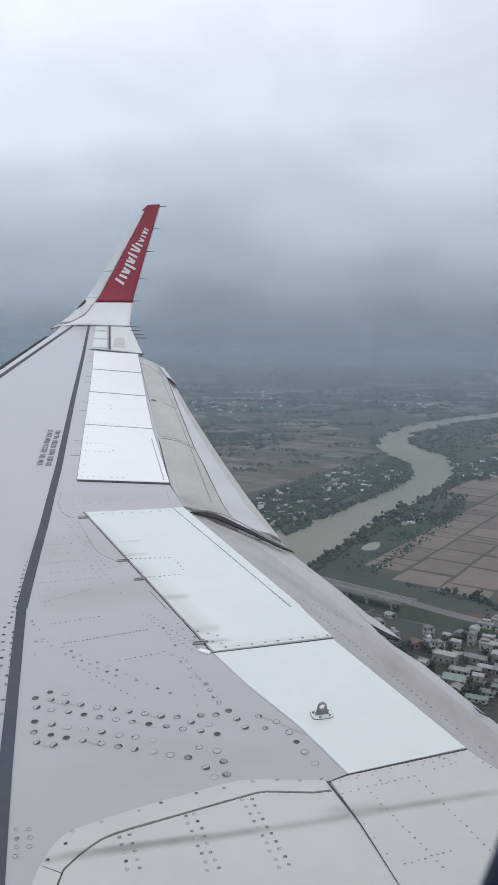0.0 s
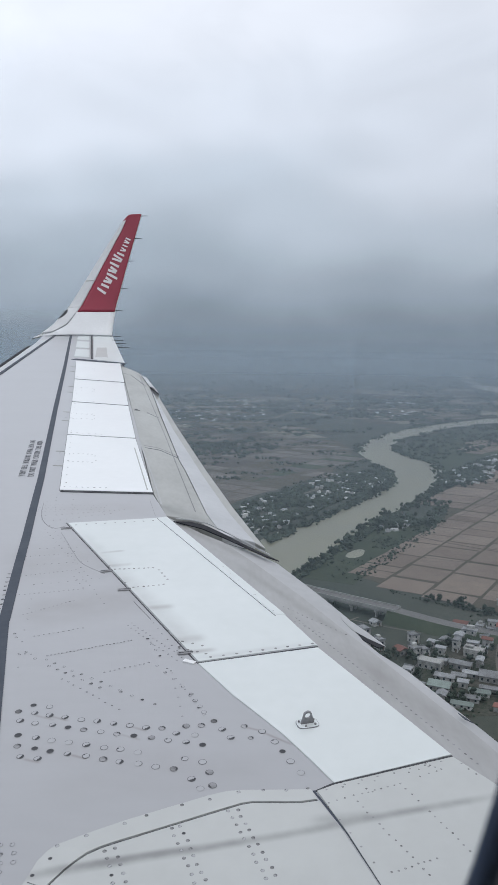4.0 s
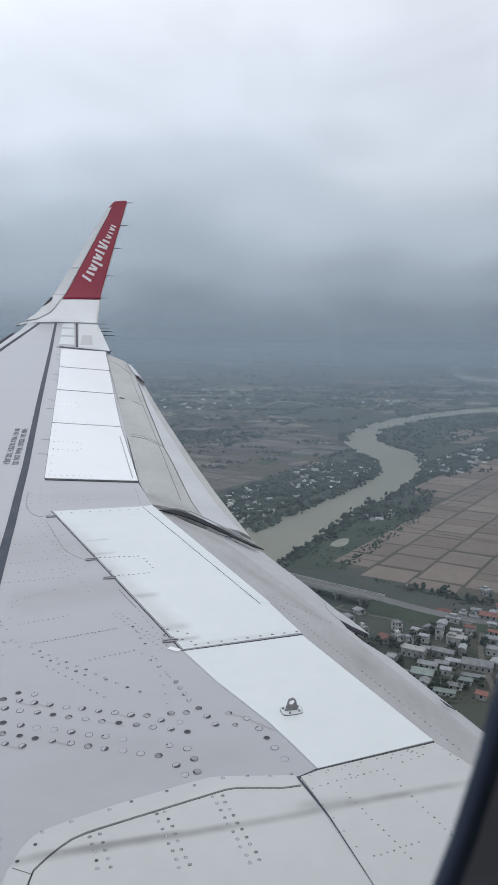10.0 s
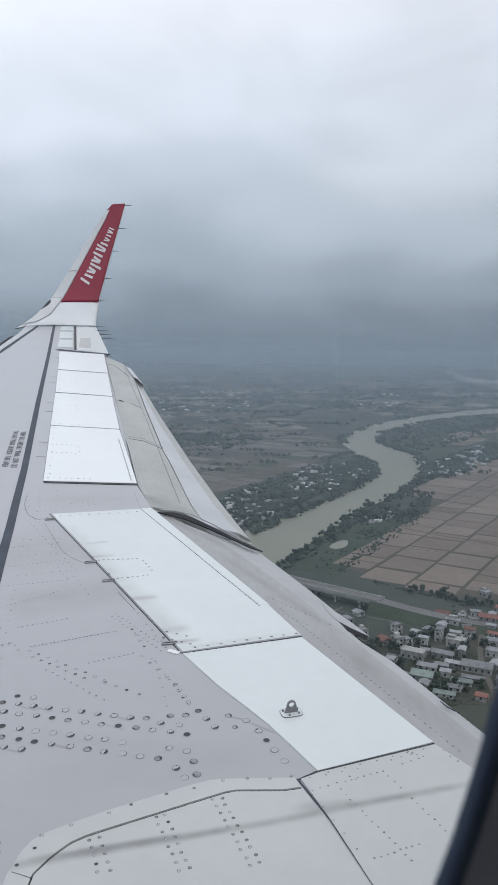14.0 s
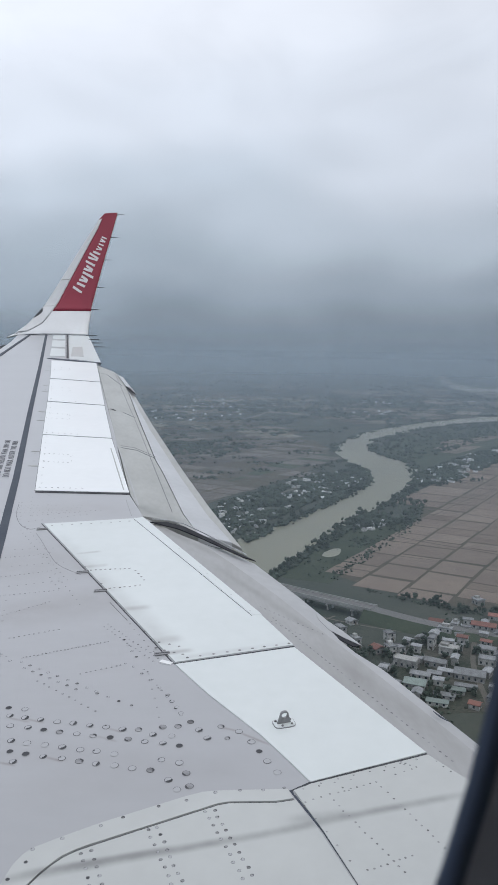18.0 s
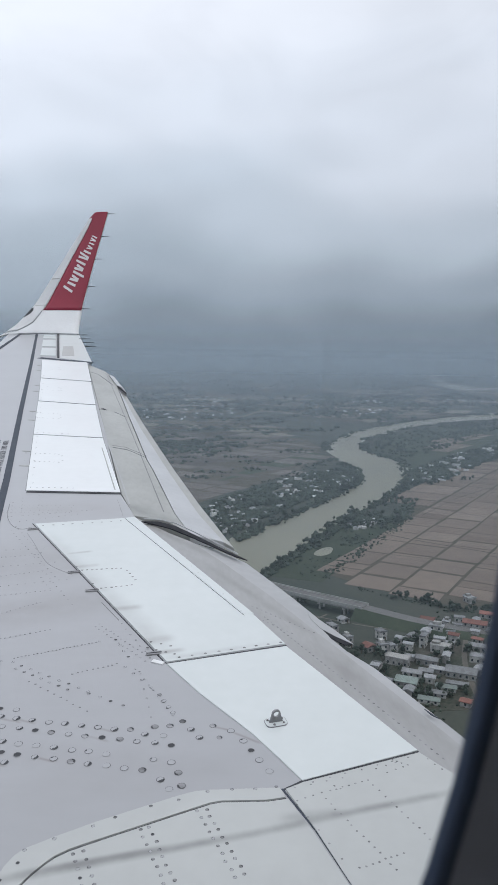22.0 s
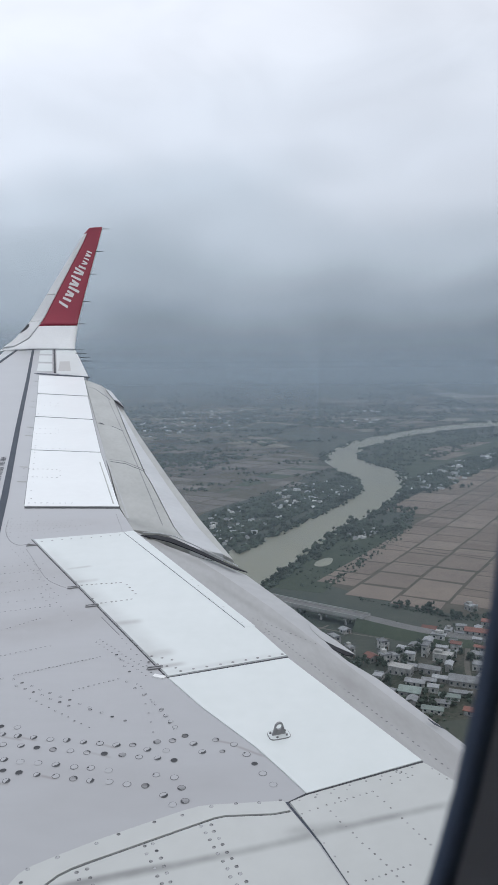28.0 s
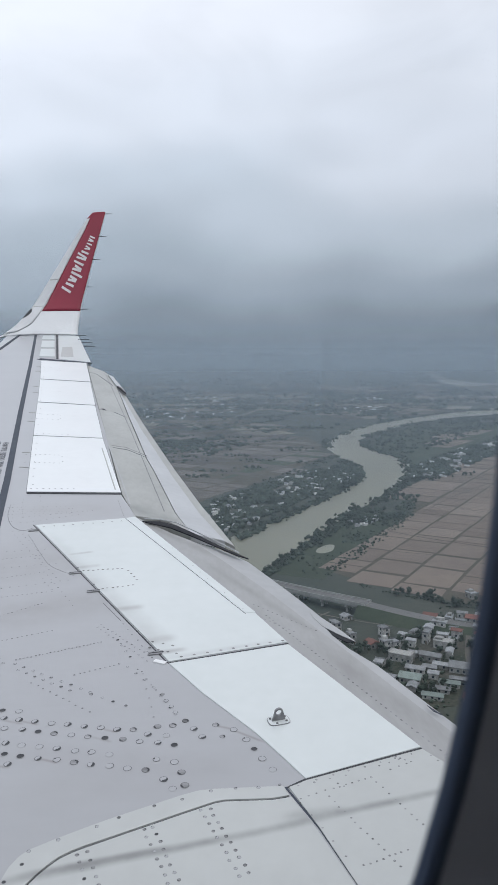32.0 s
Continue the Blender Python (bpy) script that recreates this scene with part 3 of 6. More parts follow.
# wing-to-body fairing panels
aft_fair = part("fairing_panel", plate(((0.246, 2.024), (0.301, 2.052), (0.663, 2.175), (0.745, 2.058), (0.804, 1.961), root_at(1.4, -0.02), root_at(0.35, 0.2), (0.394, 1.588), (0.307, 1.863)), 0.003, 0.02, 0.0006), M["fairing"], plane, "off-white riveted wing-root fairing panel")
part("joint", plate(strip_outline(((0.237, 2.027), (0.307, 1.863), (0.395, 1.595)), 0.006), 0.0012, 0.006), M["stripe"], aft_fair)
rim = part("fairing_edge", plate(((-0.480, 1.541), (-0.474, 1.694), (-0.457, 1.769), (-0.440, 1.803), (-0.421, 1.824), (-0.356, 1.861), (-0.264, 1.909), (-0.194, 1.941), (-0.048, 2.006), (-0.002, 2.022), (0.037, 2.026), (0.230, 2.029), (0.242, 1.990), (0.195, 1.980), (0.067, 1.981), (0.036, 1.974), (-0.046, 1.938), (-0.187, 1.875), (-0.282, 1.833), (-0.314, 1.817), (-0.345, 1.796), (-0.368, 1.770), (-0.389, 1.741), (-0.415, 1.698), (-0.428, 1.543)), 0.004, 0.02, 0.0006), M["fairing"], plane, "curved off-white fairing edge strip")
fwd_fair = part("fairing_panel", plate(((-0.423, 1.543), (-0.411, 1.695), (-0.385, 1.738), (-0.364, 1.766), (-0.341, 1.791), (-0.311, 1.811), (-0.278, 1.827), (-0.185, 1.869), (-0.044, 1.932), (0.038, 1.968), (0.067, 1.975), (0.195, 1.974), (0.248, 1.984), (0.299, 1.858), (0.390, 1.588)), 0.003, 0.015, 0.0006), M["fairing"], plane, "off-white riveted wing-root fairing panel")
part("joint", plate(strip_outline(((-0.426, 1.543), (-0.413, 1.696), (-0.387, 1.740), (-0.366, 1.768), (-0.343, 1.793), (-0.313, 1.814), (-0.280, 1.830), (-0.186, 1.872), (-0.045, 1.935), (0.037, 1.971), (0.067, 1.978), (0.195, 1.977), (0.243, 1.987)), 0.0026), 0.0012, 0.005), M["gap"], fwd_fair)
part("joint", plate(strip_outline(((-0.464, 1.703), (-0.413, 1.683)), 0.0018), 0.0043, 0.006), M["gap"], rim)


# ---- fasteners ----
def disc_mesh(r, rim_share, name, worn=None, floor=0.0):
    """A flush fastener: a flat head within a thin ring. worn: the direction and share of the head that is bare and dark."""
    bm = bmesh.new()
    k = 16
    ring = lambda rad, z: [bm.verts.new((rad * math.cos(2 * math.pi * i / k), rad * math.sin(2 * math.pi * i / k), z)) for i in range(k)]
    loops = [ring(r, 0.0), ring(r * rim_share, 0.0003), ring(r * rim_share * 0.62, 0.00025), ring(r * rim_share * 0.25, 0.0002)]
    for row, (p, q) in enumerate(zip(loops, loops[1:])):
        for i in range(k):
            f = bm.faces.new((p[i], p[(i + 1) % k], q[(i + 1) % k], q[i]))
            if row:
                f.material_index = 1
    bm.faces.new(loops[-1]).material_index = 1
    if worn:
        a, share = worn
        for f in bm.faces:
            c = f.calc_center_median()
            side = (c.x * math.cos(a) + c.y * math.sin(a)) / r
            if side > 1 - 2 * share and f.material_index == 1:
                f.material_index = 2
            elif floor and f.material_index == 0 and side < -floor:
                f.material_index = 1
    me = bpy.data.meshes.new(name)
    bm.to_mesh(me)
    bm.free()
    return me


TILT = Matrix.Rotation(math.atan(SLOPE), 4, "X")
BIG = []
for rim_mat, head, bare, worn, floor in ((M["rivet_rim"], M["skin"], M["gap"], (2.4, 0.20), 0.0), (M["rivet_rim"], M["rivet"], M["gap"], (0.5, 0.30), 0.0), (M["rivet"], M["gap"], M["skin"], (-0.6, 0.16), 0.0),
                                         (M["rivet_rim"], M["metal"], M["gap"], (3.6, 0.28), 0.0), (M["rivet_rim"], M["skin"], M["gap"], (5.6, 0.42), 0.0), (M["rivet"], M["skin"], M["skin"], (1.0, 0.1), 0.25), (M["rivet_rim"], M["skin"], M["skin"], (4.4, 0.1), 0.0)):
    me = disc_mesh(0.0120, 0.85, "fastener", worn, floor)
    for m in (rim_mat, head, bare):
        me.materials.append(m)
    BIG.append(me)
SMALL = []
for rim_mat, head in ((M["rivet"], M["rivet"]), (M["rivet_rim"], M["skin"])):
    me = disc_mesh(0.0042, 0.6, "rivet")
    me.materials.append(rim_mat)
    me.materials.append(head)
    SMALL.append(me)
rnd = random.Random(4)
MIX = "dirtier forward"


def fasten(name, meshes, a, b, n, parent, off=0.0008, weights=None, size=1.0, jitter=0.0022):
    """A row of n fasteners from plan point a to b."""
    for i in range(n):
        p = Vector(a).lerp(Vector(b), i / max(1, n - 1)) + Vector((rnd.uniform(-1, 1), rnd.uniform(-1, 1))) * jitter
        k = i / max(1, n - 1)
        share = (1.5 + k, 3 - 2 * k, 5 - 4.6 * k, 3 - k, 3, 0.2 + 3 * k, 0.3 + 4 * k) if weights == MIX else weights  # the forward ones are the dirtier
        ob = new(name, rnd.choices(meshes[:len(share)] if share else meshes, share)[0])
        ob.parent = parent
        ob.matrix_basis = Matrix.Translation(on_wing(p.x, p.y, off)) @ TILT @ Matrix.Rotation(rnd.uniform(-0.5, 0.5), 4, "Z") @ Matrix.Scale(size * rnd.uniform(0.92, 1.06), 4)


for a, b, n in (((-0.633, 2.451), (-0.580, 2.439), 2), ((-0.673, 2.415), (-0.254, 2.324), 9), ((-0.204, 2.322), (-0.131, 2.332), 2), ((-0.082, 2.339), (-0.044, 2.361), 2), ((-0.655, 2.361), (-0.075, 2.237), 12), ((-0.638, 2.283), (-0.264, 2.201), 8), ((-0.128, 2.171), (-0.075, 2.156), 2), ((-0.628, 2.229), (-0.153, 2.121), 10), ((-0.605, 2.180), (-0.552, 2.170), 2), ((-0.157, 2.296), (-0.104, 2.285), 2), ((-0.020, 2.316), (0.007, 2.272), 2), ((0.051, 2.332), (0.104, 2.306), 2), ((0.142, 2.251), (0.206, 2.106), 4), ((-0.103, 2.077), (-0.076, 2.036), 2), ((-0.054, 2.107), (-0.041, 2.051), 2)):
    fasten("fastener", BIG, a, b, n, wing, weights=MIX)
for a, b, n in (((-0.127, 2.518), (-0.076, 2.408), 4), ((0.070, 2.273), (0.070, 2.273), 1)):
    fasten("fastener", BIG, a, b, n, wing, weights=(3, 1, 0, 2, 2, 2, 2), size=0.72)
for a, b, n in (((-0.563, 1.825), (-0.537, 1.738), 4), ((-0.531, 1.826), (-0.515, 1.769), 3)):
    fasten("fastener", BIG, a, b, n, wing, weights=(6, 1, 0, 1), size=0.55)
for a, b, n in (((-1.017, 3.544), (-0.912, 2.933), 14), ((-0.874, 2.856), (-0.811, 2.608), 7), ((-0.921, 2.896), (-0.846, 2.607), 6), ((-0.804, 2.546), (-0.791, 2.496), 2), ((-0.772, 2.400), (-0.754, 2.323), 2)):
    fasten("fastener", BIG, a, b, n, wing, weights=(1, 2, 8, 2), size=0.62)
for a, b, n in (((-0.751, 2.808), (-0.706, 2.753), 2), ((-0.663, 2.746), (-0.366, 2.543), 9), ((-0.643, 2.702), (-0.436, 2.559), 7), ((-0.364, 2.532), (-0.242, 2.456), 4), ((-0.128, 2.507), (-0.077, 2.401), 4), ((-0.314, 2.908), (-0.254, 2.777), 4),
                ((-0.257, 2.707), (-0.156, 2.564), 4), ((-0.831, 2.951), (-0.817, 2.918), 2)):
    fasten("fastener", BIG, a, b, n, wing, weights=(4, 3, 1, 1), size=0.50)
for a, b, n in (((-0.995, 4.155), (-0.793, 3.770), 9), ((-0.984, 4.211), (-0.776, 3.825), 9), ((-0.955, 3.864), (-0.775, 3.889), 6), ((-0.917, 3.653), (-0.683, 3.700), 8), ((-0.872, 3.418), (-0.594, 3.495), 9), ((-0.801, 3.808), (-0.651, 3.526), 7),
                ((-1.117, 4.641), (-1.054, 4.324), 6), ((-1.100, 4.642), (-1.035, 4.325), 6), ((-0.988, 4.399), (-0.615, 4.503), 14), ((-0.982, 4.298), (-0.686, 4.426), 10), ((-1.063, 4.737), (-0.995, 4.398), 6), ((-0.970, 4.791), (-0.901, 4.414), 5),
                ((-0.302, 3.045), (-0.194, 2.814), 6), ((-0.282, 3.071), (-0.175, 2.845), 6), ((-0.847, 3.268), (-0.751, 2.690), 7), ((-0.203, 2.668), (-0.145, 2.386), 6)):
    fasten("rivet", SMALL, a, b, n, wing, size=0.9, weights=(3, 1))
for a, b, n in (((-0.538, 3.592), (-0.360, 3.614), 9), ((-0.333, 3.588), (-0.284, 3.476), 4), ((-0.294, 3.418), (-0.449, 3.380), 8), ((-0.185, 2.836), (-0.083, 2.787), 4), ((-0.177, 2.881), (-0.101, 2.848), 3), ((-0.066, 2.763), (0.318, 2.867), 9), ((-0.840, 4.219), (-0.429, 4.298), 9), ((-0.280, 4.192), (0.180, 3.152), 14), ((-0.571, 3.633), (-0.469, 3.436), 2)):
    fasten("rivet", SMALL, a, b, n, inner, off=0.0043, size=1.35, weights=(1, 0))
for a, b, n in (((0.326, 2.049), (0.621, 2.152), 7), ((0.271, 2.027), (0.414, 2.064), 4), ((0.272, 1.975), (0.342, 2.005), 4), ((0.367, 2.010), (0.481, 2.053), 7), ((0.383, 2.031), (0.399, 2.019), 2), ((0.493, 2.030), (0.530, 1.958), 4), ((0.538, 1.939), (0.611, 1.777), 9), ((0.351, 1.978), (0.381, 1.918), 4), ((0.393, 1.893), (0.483, 1.721), 10), ((0.395, 1.729), (0.511, 1.775), 8), ((0.573, 2.141), (0.612, 2.116), 4), ((0.515, 2.102), (0.580, 2.126), 3), ((0.546, 2.083), (0.599, 2.106), 3), ((0.679, 2.143), (0.706, 2.093), 3), ((0.292, 1.910), (0.354, 1.762), 4), ((0.249, 2.008), (0.270, 1.959), 2)):
    fasten("rivet", SMALL, a, b, n, aft_fair, off=0.0032, size=0.72, weights=(5, 1))
for a, b, n in (((-0.456, 1.723), (-0.428, 1.777), 2), ((-0.420, 1.820), (-0.355, 1.852), 2), ((-0.266, 1.897), (-0.209, 1.925), 2), ((-0.122, 1.967), (-0.047, 1.986), 2), ((0.029, 2.019), (0.097, 2.025), 2), ((0.162, 2.025), (0.223, 2.033), 2)):
    fasten("fastener", BIG, a, b, n, rim, off=0.0042, weights=(3, 2, 1, 1), size=0.45)
for a, b, n in (((-0.143, 1.878), (-0.074, 1.700), 8), ((-0.119, 1.885), (-0.051, 1.707), 8), ((0.003, 1.943), (0.093, 1.713), 10), ((0.027, 1.947), (0.116, 1.721), 10), ((-0.301, 1.802), (-0.264, 1.701), 5), ((-0.275, 1.810), (-0.237, 1.706), 5)):
    fasten("fastener", BIG, a, b, n, fwd_fair, off=0.0032, weights=(3, 3, 1, 2), size=0.42)
for a, b, n in (((-0.096, 3.753), (0.226, 3.118), 16), ((0.280, 3.157), (0.747, 2.203), 42), ((0.235, 3.267), (0.481, 3.098), 14), ((0.216, 3.145), (0.380, 3.030), 10)):
    for i in range(n):
        p = Vector(a).lerp(Vector(b), i / (n - 1))
        ob = new("rivet", SMALL[0])
        ob.parent = inflap
        ob.matrix_basis = Matrix.Translation(on_wing(p.x, p.y, 0.0006 + sag_inner(p.x, p.y))) @ TILT @ Matrix.Rotation(radians(14), 4, "Y") @ Matrix.Scale(1.0, 4)

for a, b, n in (((-0.664, 2.776), (-0.373, 2.897), 24), ((-0.843, 3.114), (-0.662, 3.254), 13), ((-0.907, 3.310), (-0.646, 3.374), 14), ((-0.751, 2.927), (-0.576, 3.001), 11), ((-0.437, 2.659), (-0.287, 2.727), 10), ((-0.934, 3.523), (-0.721, 3.595), 12), ((-0.994, 3.753), (-0.780, 3.806), 11),
                ((-0.392, 3.043), (-0.173, 2.767), 14), ((-0.403, 3.021), (-0.191, 2.746), 13), ((-0.772, 2.792), (-0.725, 2.787), 3), ((-0.578, 2.615), (-0.353, 2.426), 10), ((-0.697, 3.556), (-0.528, 3.227), 8), ((-0.713, 3.514), (-0.650, 3.393), 4), ((-0.219, 2.689), (-0.146, 2.545), 5)):
    fasten("rivet", SMALL, a, b, n, wing, size=0.85, weights=(1, 1), jitter=0.002)
for v in (4.582, 4.540, 4.498, 4.456):
    fasten("rivet", SMALL, (-1.166, v), (-0.736, v), 18, wing, size=0.62, weights=(1, 1), jitter=0.003)
for line, w in ((((-1.111, 4.618), (-1.078, 4.416), (-1.013, 4.243), (-0.946, 4.174), (-0.896, 4.211)), 0.004), (((-0.900, 4.107), (-0.851, 3.998), (-0.771, 3.806), (-0.701, 3.666), (-0.576, 3.545)), 0.003), (((-0.489, 4.698), (-0.427, 4.397)), 0.003), (((-0.407, 3.246), (-0.317, 3.076)), 0.004)):
    part("panel_line", plate(strip_outline(smooth_line(line, 5), w * 0.7), 0.0008, 0.004), M["rivet"], wing)
for c, n in zip(SPOILERS, (4, 5, 6, 8)):
    p0, p1, p2, p3 = (Vector(q) for q in c)
    spot = lambda s, t: tuple((p0.lerp(p3, t)).lerp(p1.lerp(p2, t), s))
    for a, b in (((-0.06, 0.40), (0.36, 0.40)), ((-0.06, 0.55), (0.36, 0.55)), ((0.40, 0.43), (0.40, 0.52)), ((0.05, 0.96), (0.5, 0.96)), ((0.06, 0.05), (0.06, 0.9))):
        fasten("rivet", SMALL, spot(*a), spot(*b), 2 if a[0] == 0.40 else n, wing, off=0.0073, size=1.4, weights=(1, 0))

# hoisting eye
ex, ey = (0.249, 2.341)
eye = tagged(new("hoisting_eye"), "", "")
eye.parent = plane
eye.matrix_basis = Matrix.Translation(on_wing(ex, ey, 0.003)) @ TILT @ Matrix.Rotation(radians(14), 4, "Z") @ Matrix.Scale(0.86, 4)
bm = bmesh.new()
k = 24
foot = [(0.041 * abs(math.cos(t)) ** 0.5 * math.copysign(1, math.cos(t)), 0.029 * abs(math.sin(t)) ** 0.5 * math.copysign(1, math.sin(t))) for t in (2 * math.pi * (i + 0.5) / k for i in range(k))]
prism(bm, [(x, y, 0.003) for x, y in foot], [(x, y, -0.004) for x, y in foot])
part("base_rim", bm, M["rivet"], eye)
bm = bmesh.new()
prism(bm, [(x * 0.96, y * 0.95, 0.004) for x, y in foot], [(x * 0.96, y * 0.95, -0.003) for x, y in foot], 0.001)
part("base_plate", bm, M["white"], eye)
for x, y in ((-0.028, 0.014), (0.028, 0.014), (-0.012, -0.019), (0.026, -0.014)):
    bm = bmesh.new()
    rod(bm, (x, y, 0.003), (x, y, 0.008), 0.005, 0.004, 8)
    part("bolt", bm, M["rivet"], eye)
bm = bmesh.new()
outer = [(-0.026, 0.0), (-0.019, 0.022)] + [(0.016 * math.cos(t), 0.034 + 0.014 * math.sin(t)) for t in (math.pi * (1 - i / 8) for i in range(9))] + [(0.019, 0.022), (0.026, 0.0)]
hole = [(0.0115 * math.cos(t), 0.031 + 0.0105 * math.sin(t)) for t in (math.pi * 2 * i / 12 for i in range(12))]
for side in (-0.004, 0.004):
    vo = [bm.verts.new((x, side, z + 0.004)) for x, z in outer]
    vh = [bm.verts.new((x, side, z + 0.004)) for x, z in hole]
    es = [bm.edges.new((vs[i], vs[(i + 1) % len(vs)])) for vs in (vo, vh) for i in range(len(vs))]
    bmesh.ops.triangle_fill(bm, edges=es, use_beauty=True)
    if side < 0:
        keep = (vo, vh)
for va, vb in zip(keep, (vo, vh)):
    for i in range(len(va)):
        j = (i + 1) % len(va)
        bm.faces.new((va[i], va[j], vb[j], vb[i]))
bmesh.ops.recalc_face_normals(bm, faces=bm.faces[:])
part("lug", bm, M["metal"], eye, "grey metal lug with a round hole")


# stencilled warning, once each way round
def words(body, a, b, size, parent):
    cu = bpy.data.curves.new("stencil", "FONT")
    cu.offset = -0.0010
    cu.body, cu.size, cu.extrude, cu.align_x, cu.align_y = body, size, 0.0008, "CENTER", "CENTER"
    cu.materials.append(M["text"])
    ob = new("stencil", cu)
    dg = bpy.context.evaluated_depsgraph_get()
    me = bpy.data.meshes.new_from_object(ob.evaluated_get(dg))
    bpy.data.objects.remove(ob)
    d = Vector(b) - Vector(a)
    width = max(v.co.x for v in me.vertices) - min(v.co.x for v in me.vertices)
    ob = new("stencil", me)
    ob.parent = parent
    c = (Vector(a) + Vector(b)) / 2
    ob.matrix_basis = Matrix.Translation(on_wing(c.x, c.y, 0.003)) @ TILT @ Matrix.Rotation(math.atan2(d.y, d.x), 4, "Z") @ Matrix.Diagonal((d.length / width, 1, 1, 1))
    ob["label"] = "dark stencilled warning text"


words("DO  NOT  WALK  OUTSIDE  THIS  AREA", (-1.333, 5.194), (-1.519, 6.255), 0.062, wing)
words("DO  NOT  WALK  OUTSIDE  THIS  AREA", (-1.587, 6.273), (-1.401, 5.206), 0.062, wing)

# ---- winglet ----
SECTIONS = (  # leading edge, trailing edge
    ((-3.835, 15.20, 0.300), (-2.277, 15.02, 0.372)), ((-3.665, 15.22, 0.390), (-2.277, 15.06, 0.43)), ((-3.468, 15.30, 0.550), (-2.275, 15.15, 0.58)), ((-3.158, 15.50, 0.944), (-2.235, 15.35, 0.95)),
    ((-2.708, 15.70, 1.729), (-2.045, 15.60, 1.78)), ((-2.305, 15.86, 2.420), (-1.870, 15.82, 2.50)), ((-2.158, 15.90, 2.655), (-1.818, 15.90, 2.73)), ((-2.06, 15.91, 2.76), (-1.808, 15.92, 2.782)))


def fin(t, c, lift_off=0.0):
    """A point of the winglet: t up the fin, c across it from leading (0) to trailing edge (1)."""
    t = min(max(t, 0), len(SECTIONS) - 1 - 1e-6)
    i = int(t)
    a = Vector(SECTIONS[i][0]).lerp(Vector(SECTIONS[i + 1][0]), t - i)
    b = Vector(SECTIONS[i][1]).lerp(Vector(SECTIONS[i + 1][1]), t - i)
    thick = 0.055 * (b - a).length * 4 * (c ** 0.5) * (1 - c) * 0.65
    face = Vector((0.15, -1.0, 0.25)).normalized()
    if t < 2:
        face = Vector((0.0, -0.35 - 0.3 * t, 1.0 - 0.3 * t)).normalized()
    return a.lerp(b, c) + face * (thick * 0.6 + lift_off)


def fin_sheet(ts, cs, off, depth):
    """A plate that follows the winglet; cs(t) gives its chord limits."""
    bm = bmesh.new()
    top, low = [], []
    for t in ts:
        c0, c1 = cs(t)
        line = [fin(t, c0 + (c1 - c0) * j / 8, off) for j in range(9)]
        top.append([bm.verts.new(p) for p in line])
        low.append([bm.verts.new(p + Vector((0, depth, -depth * 0.3))) for p in line])
    for i in range(len(ts) - 1):
        for j in range(8):
            bm.faces.new((top[i][j], top[i][j + 1], top[i + 1][j + 1], top[i + 1][j]))
            bm.faces.new((low[i][j], low[i + 1][j], low[i + 1][j + 1], low[i][j + 1]))
        for j in (0, 8):
            bm.faces.new((top[i][j], top[i + 1][j], low[i + 1][j], low[i][j]))
    for i in (0, len(ts) - 1):
        for j in range(8):
            bm.faces.new((top[i][j], top[i][j + 1], low[i][j + 1], low[i][j]))
    bmesh.ops.recalc_face_normals(bm, faces=bm.faces[:])
    return bm


steps = [i * 0.25 for i in range(29)]
fin_ob = part("winglet", fin_sheet(steps, lambda t: (0.0, 1.0), 0.0, 0.05), M["winglet"], plane, "white winglet with a red outer face", True)
RED0 = 2.66
red_ts = [RED0 + (6.999 - RED0) * i / 24 for i in range(25)]
part("red_panel", fin_sheet(red_ts, lambda t: (0.262 if t < 5 else 0.262 - 0.085 * (t - 5) if t < 5.85 else 0.0, 0.995), 0.006, 0.004), M["red"], fin_ob, "crimson painted winglet face", True)
lead = part("leading_edge", fin_sheet([0.9 + i * 0.2 for i in range(26)], lambda t: (0.0, (0.25 - 0.032 * max(0.0, 2.6 - t) ** 2) if t < 5 else 0.25 - 0.08 * (t - 5)), 0.010, 0.004), M["lead"], fin_ob, "grey leading-edge strip with painted-in shading", True)
for t in (2.9, 3.6):
    part("joint", fin_sheet([t, t + 0.03], lambda q: (0.02, 0.23), 0.012, 0.003), M["flap"], fin_ob)
part("joint", fin_sheet([0.2 + i * 0.2 for i in range(13)], lambda t: (0.25 - 0.032 * (2.6 - t) ** 2, 0.256 - 0.032 * (2.6 - t) ** 2), 0.008, 0.003), M["stripe"], fin_ob)
part("tip_light", fin_sheet([2.35, 2.5, 2.65, 2.8], lambda t: (0.0, 0.10 - 0.30 * abs(t - 2.58)), 0.012, 0.004), M["gap"], fin_ob, "dark navigation light window")
# the airline's mark, as plain strokes and dots along a slanting line
def on_mark(along_line, up):
    """A point of the mark's strip: from its foot to its head, and across it."""
    a = Vector((3.18, 0.67)).lerp(Vector((3.32, 0.42)), up)
    b = Vector((4.63, 0.87)).lerp(Vector((4.85, 0.42)), up)
    t, c = a.lerp(b, along_line)
    return fin(t, c, 0.013)


def mark_bar(s0, h0, s1, h1, width):
    """One stroke of the mark, of that width along the line."""
    bm = bmesh.new()
    quad = [on_mark(s0, h0), on_mark(s0 + width, h0), on_mark(s1 + width, h1), on_mark(s1, h1)]
    prism(bm, quad, [p + Vector((0, 0.004, 0)) for p in quad])
    part("mark_stroke", bm, M["letter"], fin_ob)


